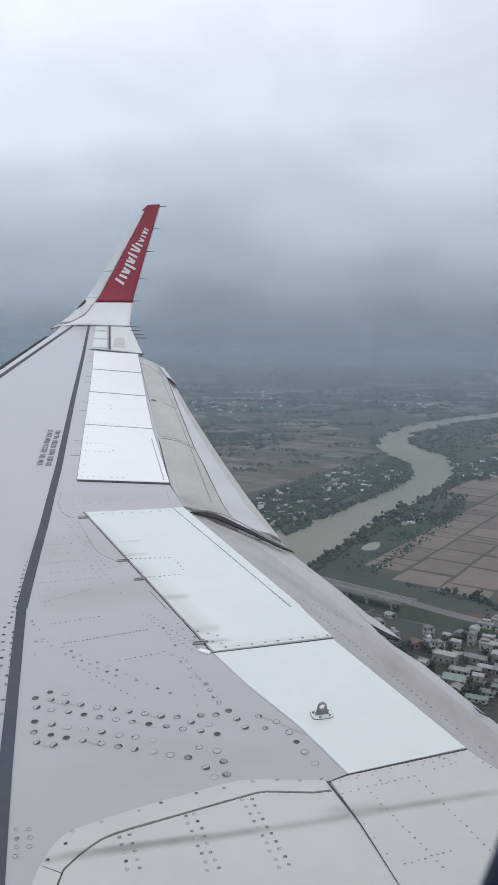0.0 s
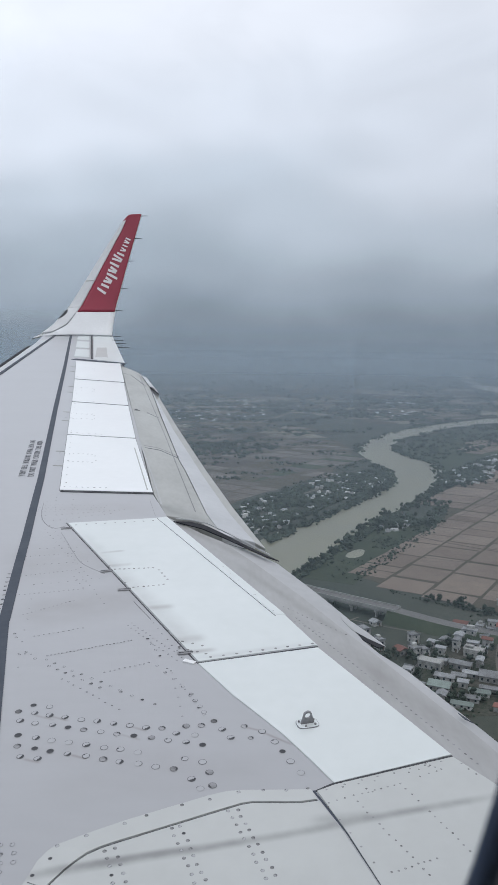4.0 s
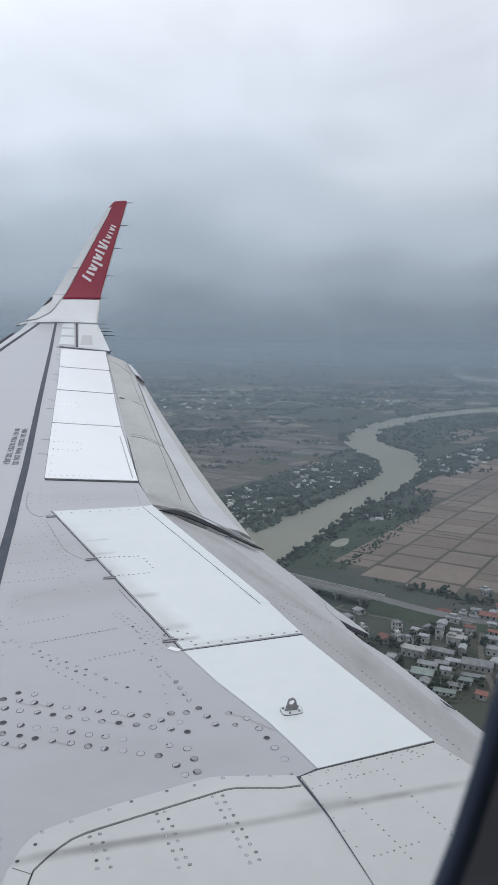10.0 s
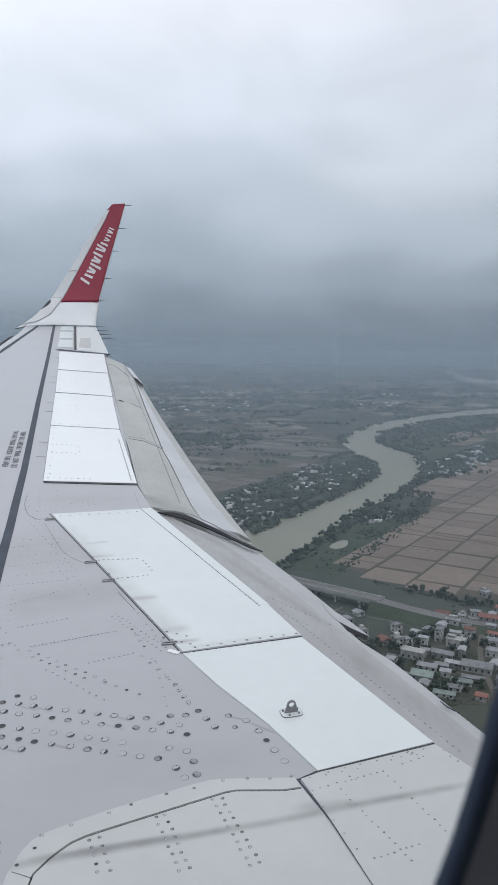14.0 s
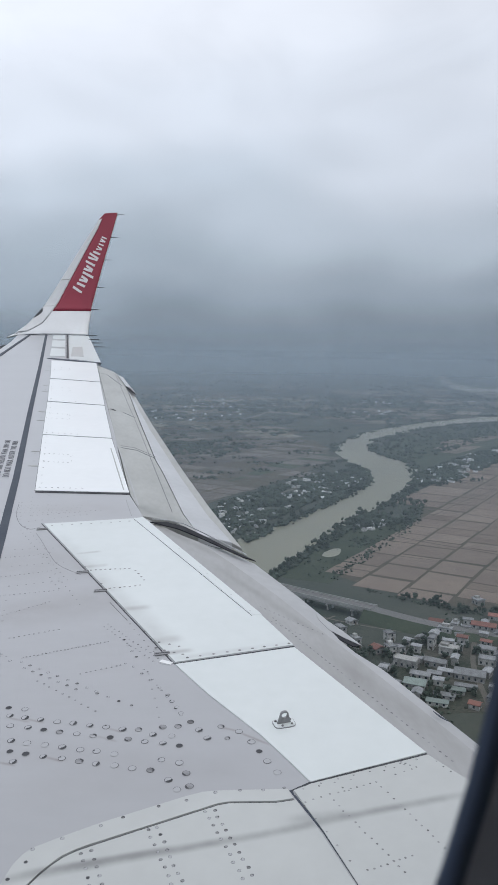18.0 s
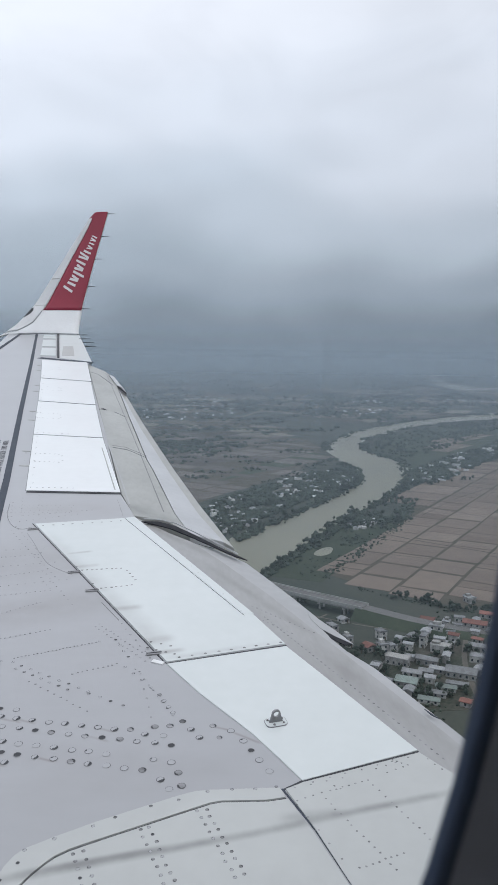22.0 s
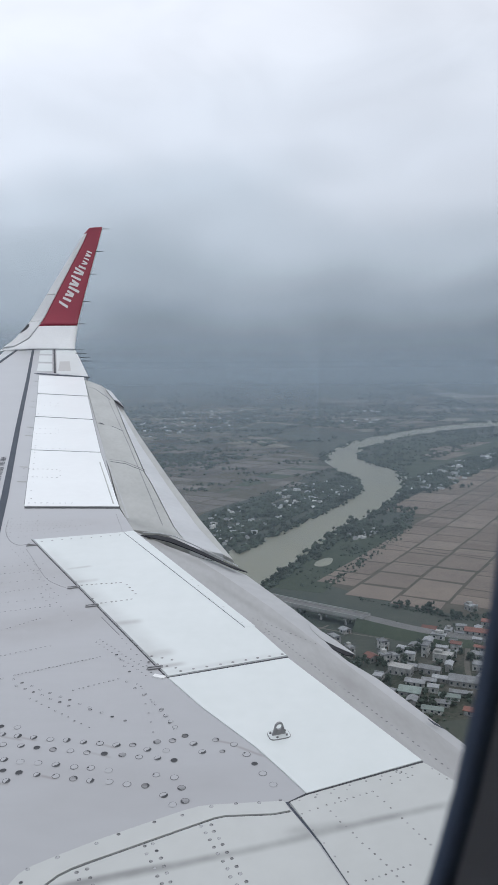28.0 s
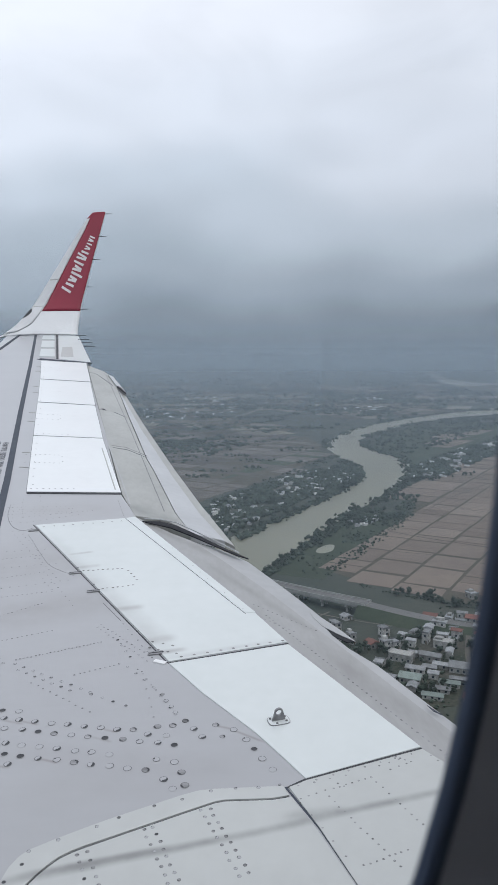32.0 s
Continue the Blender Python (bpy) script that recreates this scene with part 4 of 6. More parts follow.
for i, (s0, foot, head) in enumerate(((0.05, 0.0, 1.0), (0.13, 0.0, 0.8), (0.19, 0.0, 0.75), (0.25, 0.0, 0.7), (0.31, -0.3, 0.75), (0.36, 0.0, 0.8), (0.42, 0.0, 0.7), (0.475, 0.0, 0.95), (0.55, 0.0, 0.9), (0.62, 0.0, 0.95), (0.68, 0.0, 0.7),
                                      (0.75, 0.05, 0.55), (0.80, 0.05, 0.55), (0.85, 0.05, 0.55), (0.90, 0.05, 0.55), (0.94, 0.05, 0.55), (0.98, 0.05, 0.55))):
    slim = 0.036 if i < 11 else 0.024
    mark_bar(s0 + 0.02 * (i % 3), foot, s0, head, slim)
# static wicks
for t in (2.75, 3.41, 4.07, 4.7, 6.2):
    p = fin(t, 0.99)
    bm = bmesh.new()
    rod(bm, p, p + Vector((0.15, -0.02, 0.0)), 0.009, 0.005)
    part("static_wick", bm, M["wick"], fin_ob)
for a in ((-2.309, 15.066), (-2.154, 14.321), (-2.017, 13.741), (-1.888, 13.118)):
    p = on_wing(a[0], a[1], 0.01)
    bm = bmesh.new()
    rod(bm, p, p + Vector((0.20, -0.05, 0.0)), 0.009, 0.005)
    part("static_wick", bm, M["wick"], ail)

# ---- fuselage side, with the window the eye looks through ----
RAD, MID_O, MID_Z = 1.95, -1.73, -0.40
bm = bmesh.new()
cuts = [-9.0] + [round(-0.20 + 0.80 * i + d, 2) for i in range(-9, 10) for d in (0.0, 0.50)] + [9.0]
angles = [-180 + 10 * i for i in range(18)] + [0, 3.5, 19.5, 30] + [40 + 10 * i for i in range(12)] + [160.5, 176.5, 180]
tube = [[bm.verts.new(AFT * s + OUT * (MID_O + RAD * math.cos(radians(q))) + Vector((0, 0, MID_Z + RAD * math.sin(radians(q))))) for q in angles[:-1]] for s in cuts]
na = len(tube[0])
for i in range(len(cuts) - 1):
    for j in range(na):
        if i % 2 == 1 and angles[j] in (3.5, 160.5):  # the row of windows down each side
            continue
        bm.faces.new((tube[i][j], tube[i][(j + 1) % na], tube[i + 1][(j + 1) % na], tube[i + 1][j]))
bmesh.ops.recalc_face_normals(bm, faces=bm.faces[:])
part("fuselage", bm, M["cabin"], plane, "white fuselage shell", True)


WIN, HALF_W, HALF_H, WIN_O = (-0.047, 0.030), 0.1733, 0.253, 0.1270


def rounded(grow, o):
    """The window's rounded outline, at a distance from the eye."""
    out = []
    for i in range(72):
        t = 2 * math.pi * i / 72
        c, s = math.cos(t), math.sin(t)
        out.append(AFT * (WIN[0] + (HALF_W + grow) * math.copysign(abs(c) ** 0.894, c)) + OUT * o + Vector((0, 0, WIN[1] + (HALF_H + grow) * math.copysign(abs(s) ** 0.894, s))))
    return out


def squared(o):
    out = []
    for i in range(72):
        t = 2 * math.pi * i / 72
        c, s = math.cos(t), math.sin(t)
        m = max(abs(c), abs(s))
        out.append(AFT * (WIN[0] + 0.24 * c / m) + OUT * o + Vector((0, 0, WIN[1] + 0.27 * s / m)))
    return out


def ring_mesh(loops):
    """A closed ring of quads through the loops, one after the other."""
    bm = bmesh.new()
    vs = [[bm.verts.new(p) for p in loop] for loop in loops]
    for a, b in zip(vs, vs[1:] + vs[:1]):
        for i in range(72):
            j = (i + 1) % 72
            bm.faces.new((a[i], a[j], b[j], b[i]))
    bmesh.ops.recalc_face_normals(bm, faces=bm.faces[:])
    return bm


frame_ob = part("window_frame", ring_mesh((rounded(0.0039, WIN_O - 0.004), rounded(0.016, WIN_O - 0.008), rounded(0.040, WIN_O - 0.022), squared(WIN_O - 0.024), squared(WIN_O), rounded(0.0039, WIN_O))), M["bezel"], plane, "grey plastic cabin window surround")
part("gasket", ring_mesh((rounded(0.0015, WIN_O - 0.003), rounded(0.0038, WIN_O - 0.004), rounded(0.0038, WIN_O - 0.001), rounded(0.0, WIN_O))), M["gasket"], frame_ob, "black rounded window gasket", True)


# ---- the plain below ----
def rise(r):
    """The land is bent up far off, to fill the camera's view towards the horizon."""
    t = min(max((r - 3300) / 1600, 0), 1)
    return 105 * t * t * (3 - 2 * t)


bm = bmesh.new()
radii = [0, 60, 150, 250, 350, 450, 560, 680, 800, 950, 1100, 1300, 1500, 1750, 2000, 2300, 2600, 2950, 3300] + [3300 + 100 * i for i in range(1, 17)]
turn = 120
rings = []
for r in radii[1:]:
    row = []
    for i in range(turn):
        t = 2 * math.pi * i / turn
        z = rise(r)
        if r > 3600:
            z += (r - 3600) / 1300 * 8 * noise.noise(Vector((math.cos(t) * 6, math.sin(t) * 6, r / 900)))
        row.append(bm.verts.new((r * math.cos(t), r * math.sin(t), z)))
    rings.append(row)
centre = bm.verts.new((0, 0, 0))
for i in range(turn):
    bm.faces.new((centre, rings[0][i], rings[0][(i + 1) % turn]))
for a, b in zip(rings, rings[1:]):
    for i in range(turn):
        j = (i + 1) % turn
        bm.faces.new((a[i], b[i], b[j], a[j]))
ground = tagged(link("ground", bm, M["ground"], None, "", True), "flat green and brown farming plain under haze", "ground", kind="structure")

# river: the bend, and its reach under the bridge
LEFT_BANK = [(-420, 640), (-230, 600), (-90, 640), (-0.5, 656.0), (22.7, 703.0), (58.4, 764.2), (96.3, 849.3), (126.6, 885.7), (196.0, 1006.0), (248.4, 1106.6), (281.5, 1176.2), (297.6, 1236.6), (305.1, 1318.0), (298.3, 1378.8), (298.0, 1480.4), (299.2, 1556.6), (321.9, 1662.8), (432.6, 1939.5), (621.9, 2200.8), (829.0, 2419.4), (1064.5, 2629.9), (1411.1, 2849.8), (2056.9, 3158.9)]
RIGHT_BANK = [(-430, 560), (-230, 520), (-90, 545), (18.2, 561.7), (42.7, 616.1), (67.6, 634.6), (106.2, 702.7), (146.3, 777.2), (196.0, 869.4), (261.2, 994.7), (342.4, 1156.7), (376.9, 1233.7), (394.2, 1300.6), (402.6, 1399.6), (388.2, 1486.9), (376.5, 1554.5), (378.3, 1627.9), (418.1, 1744.5), (511.1, 1907.8), (611.1, 2052.0), (761.3, 2220.1), (951.5, 2348.9), (1736.5, 2663.8)]
bm = bmesh.new()
band(bm, smooth_line(LEFT_BANK, 8), smooth_line(RIGHT_BANK, 8), 0.16)
tagged(link("water", bm, M["river"]), "broad bend of muddy olive river", "river", kind="structure")
FAR_L = [(1403, 4510), (1292, 4225), (1218, 4012), (1197, 3841), (1206, 3691), (1258, 3601), (1362, 3558), (1600, 3480)]
FAR_R = [(1460, 4506), (1350, 4247), (1286, 4047), (1266, 3910), (1289, 3803), (1333, 3709), (1402, 3652), (1620, 3590)]
bm = bmesh.new()
band(bm, smooth_line(FAR_L), smooth_line(FAR_R), 0)
for v in bm.verts:
    v.co.z = rise(math.hypot(v.co.x, v.co.y)) + 9
tagged(link("water", bm, M["river"]), "distant reach of the river, pale in the haze", "river", kind="structure")


def sheet_poly(name, pts, z, mat, label, cat):
    bm = bmesh.new()
    prism(bm, [(x, y, z * 0.3) for x, y in pts], [(x, y, -0.1) for x, y in pts])
    return tagged(link(name, bm, mat), label, cat, kind="structure")


sheet_poly("pond", smooth_line(((163.7, 776.3), (173.4, 788.9), (181.1, 788.5), (175.9, 768.0), (165.8, 758.6), (160.0, 763.9), (163.7, 776.3)), 4)[:-1], 0.6, M["river"], "small muddy pond in the meadow", "pond")
sheet_poly("meadow", ((108.2, 698.4), (145.4, 772.1), (193.9, 860.0), (245.5, 907.3), (297.5, 941.3), (241.1, 842.2), (171.5, 709.9), (153.2, 675.8)), 0.35, M["meadow"], "green riverside meadow", "meadow")
sheet_poly("meadow", ((370.6, 1506.1), (413.1, 1399.3), (378.8, 1233.6), (481.3, 1397.1), (635.7, 1599.8), (838.1, 1998.2), (767.0, 2141.4), (596.1, 2001.3), (441.5, 1744.0)), 0.30, M["meadow"], "green land inside the river bend", "meadow")
sheet_poly("meadow", ((80.9, 1178.2), (153.0, 1274.5), (261.9, 1404.0), (287.0, 1480.7), (255.5, 1557.8), (165.9, 1383.0)), 0.45, M["meadow"], "green field beside the river", "meadow")

sheet_poly("village_ground", ((158, 478), (172, 446), (206, 448), (236, 500), (272, 545), (268, 604), (236, 572), (212, 584), (180, 536)), 0.42, M["yard"], "bare earth and weeds between the town houses", "ground")

# ---- fields ----
frnd = random.Random(11)


def inside(p, poly):
    hit = False
    for (x0, y0), (x1, y1) in zip(poly, poly[1:] + poly[:1]):
        if (y0 > p[1]) != (y1 > p[1]) and p[0] < x0 + (p[1] - y0) / (y1 - y0) * (x1 - x0):
            hit = not hit
    return hit


BROWN = [(163.9, 695.4), (201.1, 761.7), (247.4, 841.9), (307.0, 960.1), (318.9, 1035.9), (400.2, 1171.7), (505.0, 1318.5), (674.2, 1546.6), (806.5, 1595.6), (327.9, 637.9), (246.0, 607.9), (228.6, 625.7), (197.9, 652.4)]
sheet_poly("field_ground", BROWN, 0.25, M["bund"], "dry bunds between harvested paddies", "field")


def paddies(region, origin, angle, du, dv, nu, nv, parent_name, label, mat, z=0.55, gap=1.3, limit=300, keep=1.0):
    """Field plots in rows, each a low slab of its own, kept inside the region."""
    top = tagged(new(parent_name), label, "field")
    e1 = Vector((math.cos(radians(angle)), math.sin(radians(angle))))
    e2 = Vector((-e1.y, e1.x))
    v = -dv * nv
    count = 0
    for j in range(2 * nv):
        h = dv * frnd.uniform(0.65, 1.4)
        u = -du * nu - frnd.uniform(0, du)
        while u < du * nu:
            w = du * frnd.uniform(0.5, 1.6)
            skew = frnd.uniform(-0.06, 0.06) * h
            g = gap * (2.2 if frnd.random() < 0.12 else 1)
            k = [frnd.uniform(0, 0.05) * min(w, h) for _ in range(8)]  # the corners are uneven
            cs = [(u + g + k[0], v + g + k[1]), (u + w - g + skew - k[2], v + g + k[3]), (u + w - g + skew - k[4], v + h - g - k[5]), (u + g + k[6], v + h - g - k[7])]
            pts = [Vector(origin) + e1 * a + e2 * b for a, b in cs]
            mid = (pts[0] + pts[2]) / 2
            if count < limit and frnd.random() < keep and inside(mid, region) and sum(inside(p, region) for p in pts) >= 1:
                bm = bmesh.new()
                prism(bm, [(p.x, p.y, z) for p in pts], [(p.x, p.y, -0.2) for p in pts])
                part("plot", bm, mat, top)
                count += 1
            u += w
        v += h
    return top


paddies(BROWN, (132.5, 648.7), 57, 36, 54, 26, 15, "paddy_fields", "harvested brown paddy plots divided by low bunds", M["stubble"], 0.18, 0.55)
LEFT_FIELDS = [(-119.5, 891.0), (-4.1, 955.1), (34.6, 964.7), (81.7, 1073.9), (138.7, 1153.5), (211.4, 1286.0), (261.9, 1404.0), (293.5, 1608.4), (286.3, 1747.2), (197.6, 1883.4), (6.1, 1886.5), (-199.6, 1795.1)]
sheet_poly("field_ground", LEFT_FIELDS, 0.24, M["bund"], "dry bunds between fields across the river", "field")
paddies(LEFT_FIELDS, (-63.5, 1161.5), 55, 36, 48, 30, 20, "paddy_fields", "grey-brown fields across the river", M["pale_stubble"], 0.17, 0.9, keep=0.68)

for line, w in ((((210.1, 773.9), (245.3, 754.5), (295.0, 732.7), (356.7, 706.6)), 0.8), (((308.5, 1014.0), (339.0, 978.8), (381.1, 929.9), (439.1, 874.1)), 1.3), (((247.4, 841.9), (275.8, 811.1), (318.3, 773.6), (367.7, 728.9)), 1.7), (((311.7, 940.6), (384.6, 1042.3), (461.5, 1129.8)), 0.8)):
    k = smooth_line(line, 5)
    o = strip_outline(k, w)
    bm = bmesh.new()
    band(bm, o[:len(k)], o[len(k):][::-1], 0.24)
    tagged(link("ditch", bm, M["ditch"]), "dark weedy ditch between the paddies", "ditch", kind="structure")

for plots in (((506, 1605), (581, 1766), (636, 1803), (624, 1687), (526, 1539)), ((666, 1854), (746, 1937), (715, 1803), (644, 1731))):
    paddies(list(plots), plots[0], 52, 26, 34, 12, 12, "paddy_fields", "pale dry plots inside the river bend", M["stubble"], 0.22, 0.9)

# the patchwork far off, too many plots to count
bm = bmesh.new()
for i in range(1500):
    r = 1350 + 2500 * frnd.random() ** 0.8
    t = radians(frnd.uniform(60, 118))
    x, y = r * math.cos(t), r * math.sin(t)
    if x > 200 and y < 1500 or (r < 2500 and x > 0.17 * y + 20 and y < 2050 + 0.0 * x) or (abs(y - (1900 + 0.75 * (x - 450))) < 260 and x > 250):
        continue
    if noise.noise(Vector((x / 260, y / 420, 3.3))) < -0.02:
        continue
    a = radians(frnd.choice((8, 12, 62, 20)) + frnd.uniform(-4, 4))
    w, h = frnd.uniform(18, 75), frnd.uniform(14, 60)
    c, s = math.cos(a), math.sin(a)
    pts = [(x + c * p - s * q, y + s * p + c * q) for p, q in ((-w, -h), (w, -h), (w, h), (-w, h))]
    z = 0.7 + 0.0015 * i
    bm.faces.new([bm.verts.new((px, py, rise(math.hypot(px, py)) + z + (8 if r > 3600 else 0))) for px, py in pts])
tagged(link("distant_fields", bm, M["far_field"]), "patchwork of pale and brown fields towards the horizon", "field", kind="stuff")


# ---- roads, tracks and the bridge ----
def strip_road(name, line, width, z, mat, label, cat="road"):
    pts = smooth_line(line, 5)
    o = strip_outline(pts, width)
    k = len(pts)
    bm = bmesh.new()
    band(bm, o[:k], o[k:][::-1], z * 0.3 if z < 1 else z)
    return tagged(link(name, bm, mat), label, cat, kind="structure")


ROADLINE = [(-110.9, 826.3), (23.0, 713.7), (81.1, 668.6), (123.9, 630.5), (163.1, 597.7), (199.8, 569.9), (230.3, 557.4), (276.2, 543.1)]
DECK = smooth_line(ROADLINE, 10)
i0, i1 = 5, 43
bridge = tagged(new("road_bridge"), "long pale concrete road bridge over the muddy river", "bridge")


def deck_part(name, rng, shift, width, z0, z1, mat):
    bm = bmesh.new()
    pts = [Vector(DECK[i]) for i in rng]
    o = strip_outline(pts, 2.0)
    k = len(pts)
    mids = [((Vector(a) + Vector(b)) / 2, (Vector(a) - Vector(b)).normalized()) for a, b in zip(o[:k], o[k:][::-1])]
    quads = []
    for m, n in mids:
        a, b = m + n * (shift - width / 2), m + n * (shift + width / 2)
        quads.append([bm.verts.new((*a, z1)), bm.verts.new((*b, z1)), bm.verts.new((*b, z0)), bm.verts.new((*a, z0))])
    for p, q in zip(quads, quads[1:]):
        for s in range(4):
            bm.faces.new((p[s], p[(s + 1) % 4], q[(s + 1) % 4], q[s]))
    bm.faces.new(quads[0])
    bm.faces.new(quads[-1])
    bmesh.ops.recalc_face_normals(bm, faces=bm.faces[:])
    return part(name, bm, mat, bridge)


deck_part("deck", range(i0, i1), 0, 11.0, 6.2, 7.6, M["concrete"])
deck_part("carriageway", range(i0, i1), 0, 9.4, 7.55, 7.75, M["asphalt"])
deck_part("parapet", range(i0, i1), -5.3, 0.5, 7.5, 8.7, M["concrete"])
deck_part("parapet", range(i0, i1), 5.3, 0.5, 7.5, 8.7, M["concrete"])
deck_part("girder", range(i0, i1), -3.2, 1.4, 4.6, 6.3, M["concrete"])
deck_part("girder", range(i0, i1), 3.2, 1.4, 4.6, 6.3, M["concrete"])
for i in range(i0 + 2, i1 - 2, 4):
    p, q = Vector(DECK[i]), Vector(DECK[i + 1])
    d = (q - p).normalized()
    n = Vector((-d.y, d.x))
    bm = bmesh.new()
    for s in (-3.0, 3.0):
        rod(bm, (*(p + n * s), -1), (*(p + n * s), 4.0), 0.9, 0.8, 10)
    mt = Matrix.Translation((p.x, p.y, 0)) @ Matrix.Rotation(math.atan2(d.y, d.x), 4, "Z")
    box(bm, -0.9, -5.0, 3.7, 0.9, 5.0, 4.7, mt)
    bmesh.ops.recalc_face_normals(bm, faces=bm.faces[:])
    part("pier", bm, M["concrete"], bridge)
# the approach runs down on an embankment
bm = bmesh.new()
pts = [Vector(p) for p in DECK[i1 - 2:]] + [Vector((420, 500)), Vector((700, 380))]
o = strip_outline(pts, 10.5)
k = len(pts)
zs = [7.4 - 6.6 * min(1, i / (k - 2)) for i in range(k)]
top = [[bm.verts.new((*a, z)), bm.verts.new((*b, z))] for a, b, z in zip(o[:k], o[k:][::-1], zs)]
o2 = strip_outline(pts, 26)
low = [[bm.verts.new((*a, 0)), bm.verts.new((*b, 0))] for a, b in zip(o2[:k], o2[k:][::-1])]
for i in range(k - 1):
    bm.faces.new((top[i][0], top[i][1], top[i + 1][1], top[i + 1][0]))
    for f in (bm.faces.new((top[i][0], top[i + 1][0], low[i + 1][0], low[i][0])), bm.faces.new((top[i][1], low[i][1], low[i + 1][1], top[i + 1][1]))):
        f.material_index = 1
bmesh.ops.recalc_face_normals(bm, faces=bm.faces[:])
tagged(link("road", bm, [M["asphalt"], M["meadow"]]), "embanked approach road to the bridge", "road", kind="structure")
strip_road("road", ((203, 455), (209, 490), (215, 515), (226, 545), (238, 577)), 3.2, 0.69, M["dirt"], "dusty lane between the houses")
strip_road("road", ((66.1, 431.1), (88.9, 446.7), (112.5, 459.8), (138, 474), (152.8, 494.6), (165.8, 510.5), (186.8, 541.7), (204, 571), (214, 590)), 3.4, 0.7, M["asphalt"], "narrow village lane with worn asphalt")
strip_road("track", ((90.0, 538.1), (105.2, 554.0), (133.4, 586.2), (145.1, 597.7)), 1.6, 0.62, M["dirt"], "pale dirt track through the meadow", "track")
strip_road("track", ((49.8, 499.8), (89.0, 531.9), (100.6, 507.7), (118.5, 485.0), (135.1, 464.1)), 1.2, 0.64, M["dirt"], "thin dirt track through scrub", "track")
strip_road("track", ((119.6, 607.0), (158.3, 578.8), (193.1, 562.5), (218.8, 561.0)), 1.5, 0.66, M["dirt"], "dirt track beside the embankment", "track")
strip_road("road", ((38.6, 823.0), (75.5, 990.5), (99.3, 1010.2), (189.6, 1151.5)), 3.5, 0.66, M["dirt"], "lane through the riverside village")
# beyond the bridge: the side arm of the river, building plots and sheds
bm = bmesh.new()
band(bm, smooth_line([(-62, 552), (-46, 506), (-28, 432), (-22, 341), (-20, 270), (10, 150), (40, 20)], 6), smooth_line([(-100, 520), (-81, 465), (-65, 419), (-62, 341), (-62, 270), (-40, 150), (-20, 20)], 6), 0.15)
tagged(link("water", bm, M["river"]), "narrow muddy side arm of the river", "river", kind="structure")
for line, w in (([(-330, 420), (-255, 405), (-199, 379), (-169, 303), (-145, 236), (-120, 189), (-95, 120)], 6), ([(-169, 303), (-215, 271), (-262, 250)], 4), ([(-150, 250), (-203, 194), (-250, 165)], 4), ([(-132, 212), (-165, 184), (-205, 150)], 4), ([(-185, 340), (-240, 318), (-290, 300)], 4)):
    strip_road("road", line, w, 0.68, M["asphalt"], "pale estate road between empty plots")
site = sheet_poly("paved_site", ((-175, 434), (-141, 479), (-100, 448), (-133, 398)), 0.5, M["concrete"], "pale paved building site with planted beds", "paving")
for bx, by, bw, bd in ((-152, 436, 12, 16), (-136, 450, 12, 14), (-122, 440, 12, 12), (-136, 424, 14, 12)):
    bm = bmesh.new()
    box(bm, bx - bw / 2, by - bd / 2, 0.3, bx + bw / 2, by + bd / 2, 0.75)
    bmesh.ops.recalc_face_normals(bm, faces=bm.faces[:])
    part("bed", bm, M["meadow"], site)
strip_road("road", ((-22.4, 2009.1), (156.2, 2285.3), (346.0, 2902.1), (610.1, 3166.9)), 12, 1.2, M["far_field"], "far road on the plain")


# ---- trees ----
def crown_into(bm, r, z, rng, clumps, leaves):
    """An uneven crown: a few leafy clumps inside, sprays of leaves over them."""
    lobes = []
    for i in range(clumps):
        t, h = rng.uniform(0, 6.28), rng.uniform(-0.45, 0.75)
        d = rng.uniform(0.1, 0.7) * r * (1 - 0.4 * max(0, h))
        q = rng.uniform(0.25, 0.45) * r
        c = Vector((d * math.cos(t), d * math.sin(t), z + h * r))
        lobes.append((c, q))
        m = Matrix.Translation(c) @ Matrix.Rotation(rng.uniform(0, 6), 4, "Z") @ Matrix.Diagonal((q * rng.uniform(0.7, 1.2), q * rng.uniform(0.7, 1.2), q * rng.uniform(0.55, 0.9), 1))
        made = bmesh.ops.create_icosphere(bm, subdivisions=1, radius=1.0, matrix=m)
        for v in made["verts"]:
            v.co += Vector((rng.uniform(-1, 1), rng.uniform(-1, 1), rng.uniform(-1, 1))) * q * 0.35
    for i in range(leaves):
        c, q = rng.choice(lobes)
        way = Vector((rng.gauss(0, 1), rng.gauss(0, 1), rng.gauss(0.3, 1))).normalized()
        p = c + way * q * rng.uniform(0.8, 1.5)
        size = rng.uniform(0.18, 0.42)
        side = way.orthogonal().normalized()
        side.rotate(Matrix.Rotation(rng.uniform(0, 6.28), 3, way))
        tip = (way.cross(side) + way * rng.uniform(-0.8, 0.8)).normalized()
        a, b, e, f = p - side * size * 0.6, p + tip * size, p + side * size * 0.6, p - tip * size
        bm.faces.new([bm.verts.new(k) for k in (a, b, e, f)])


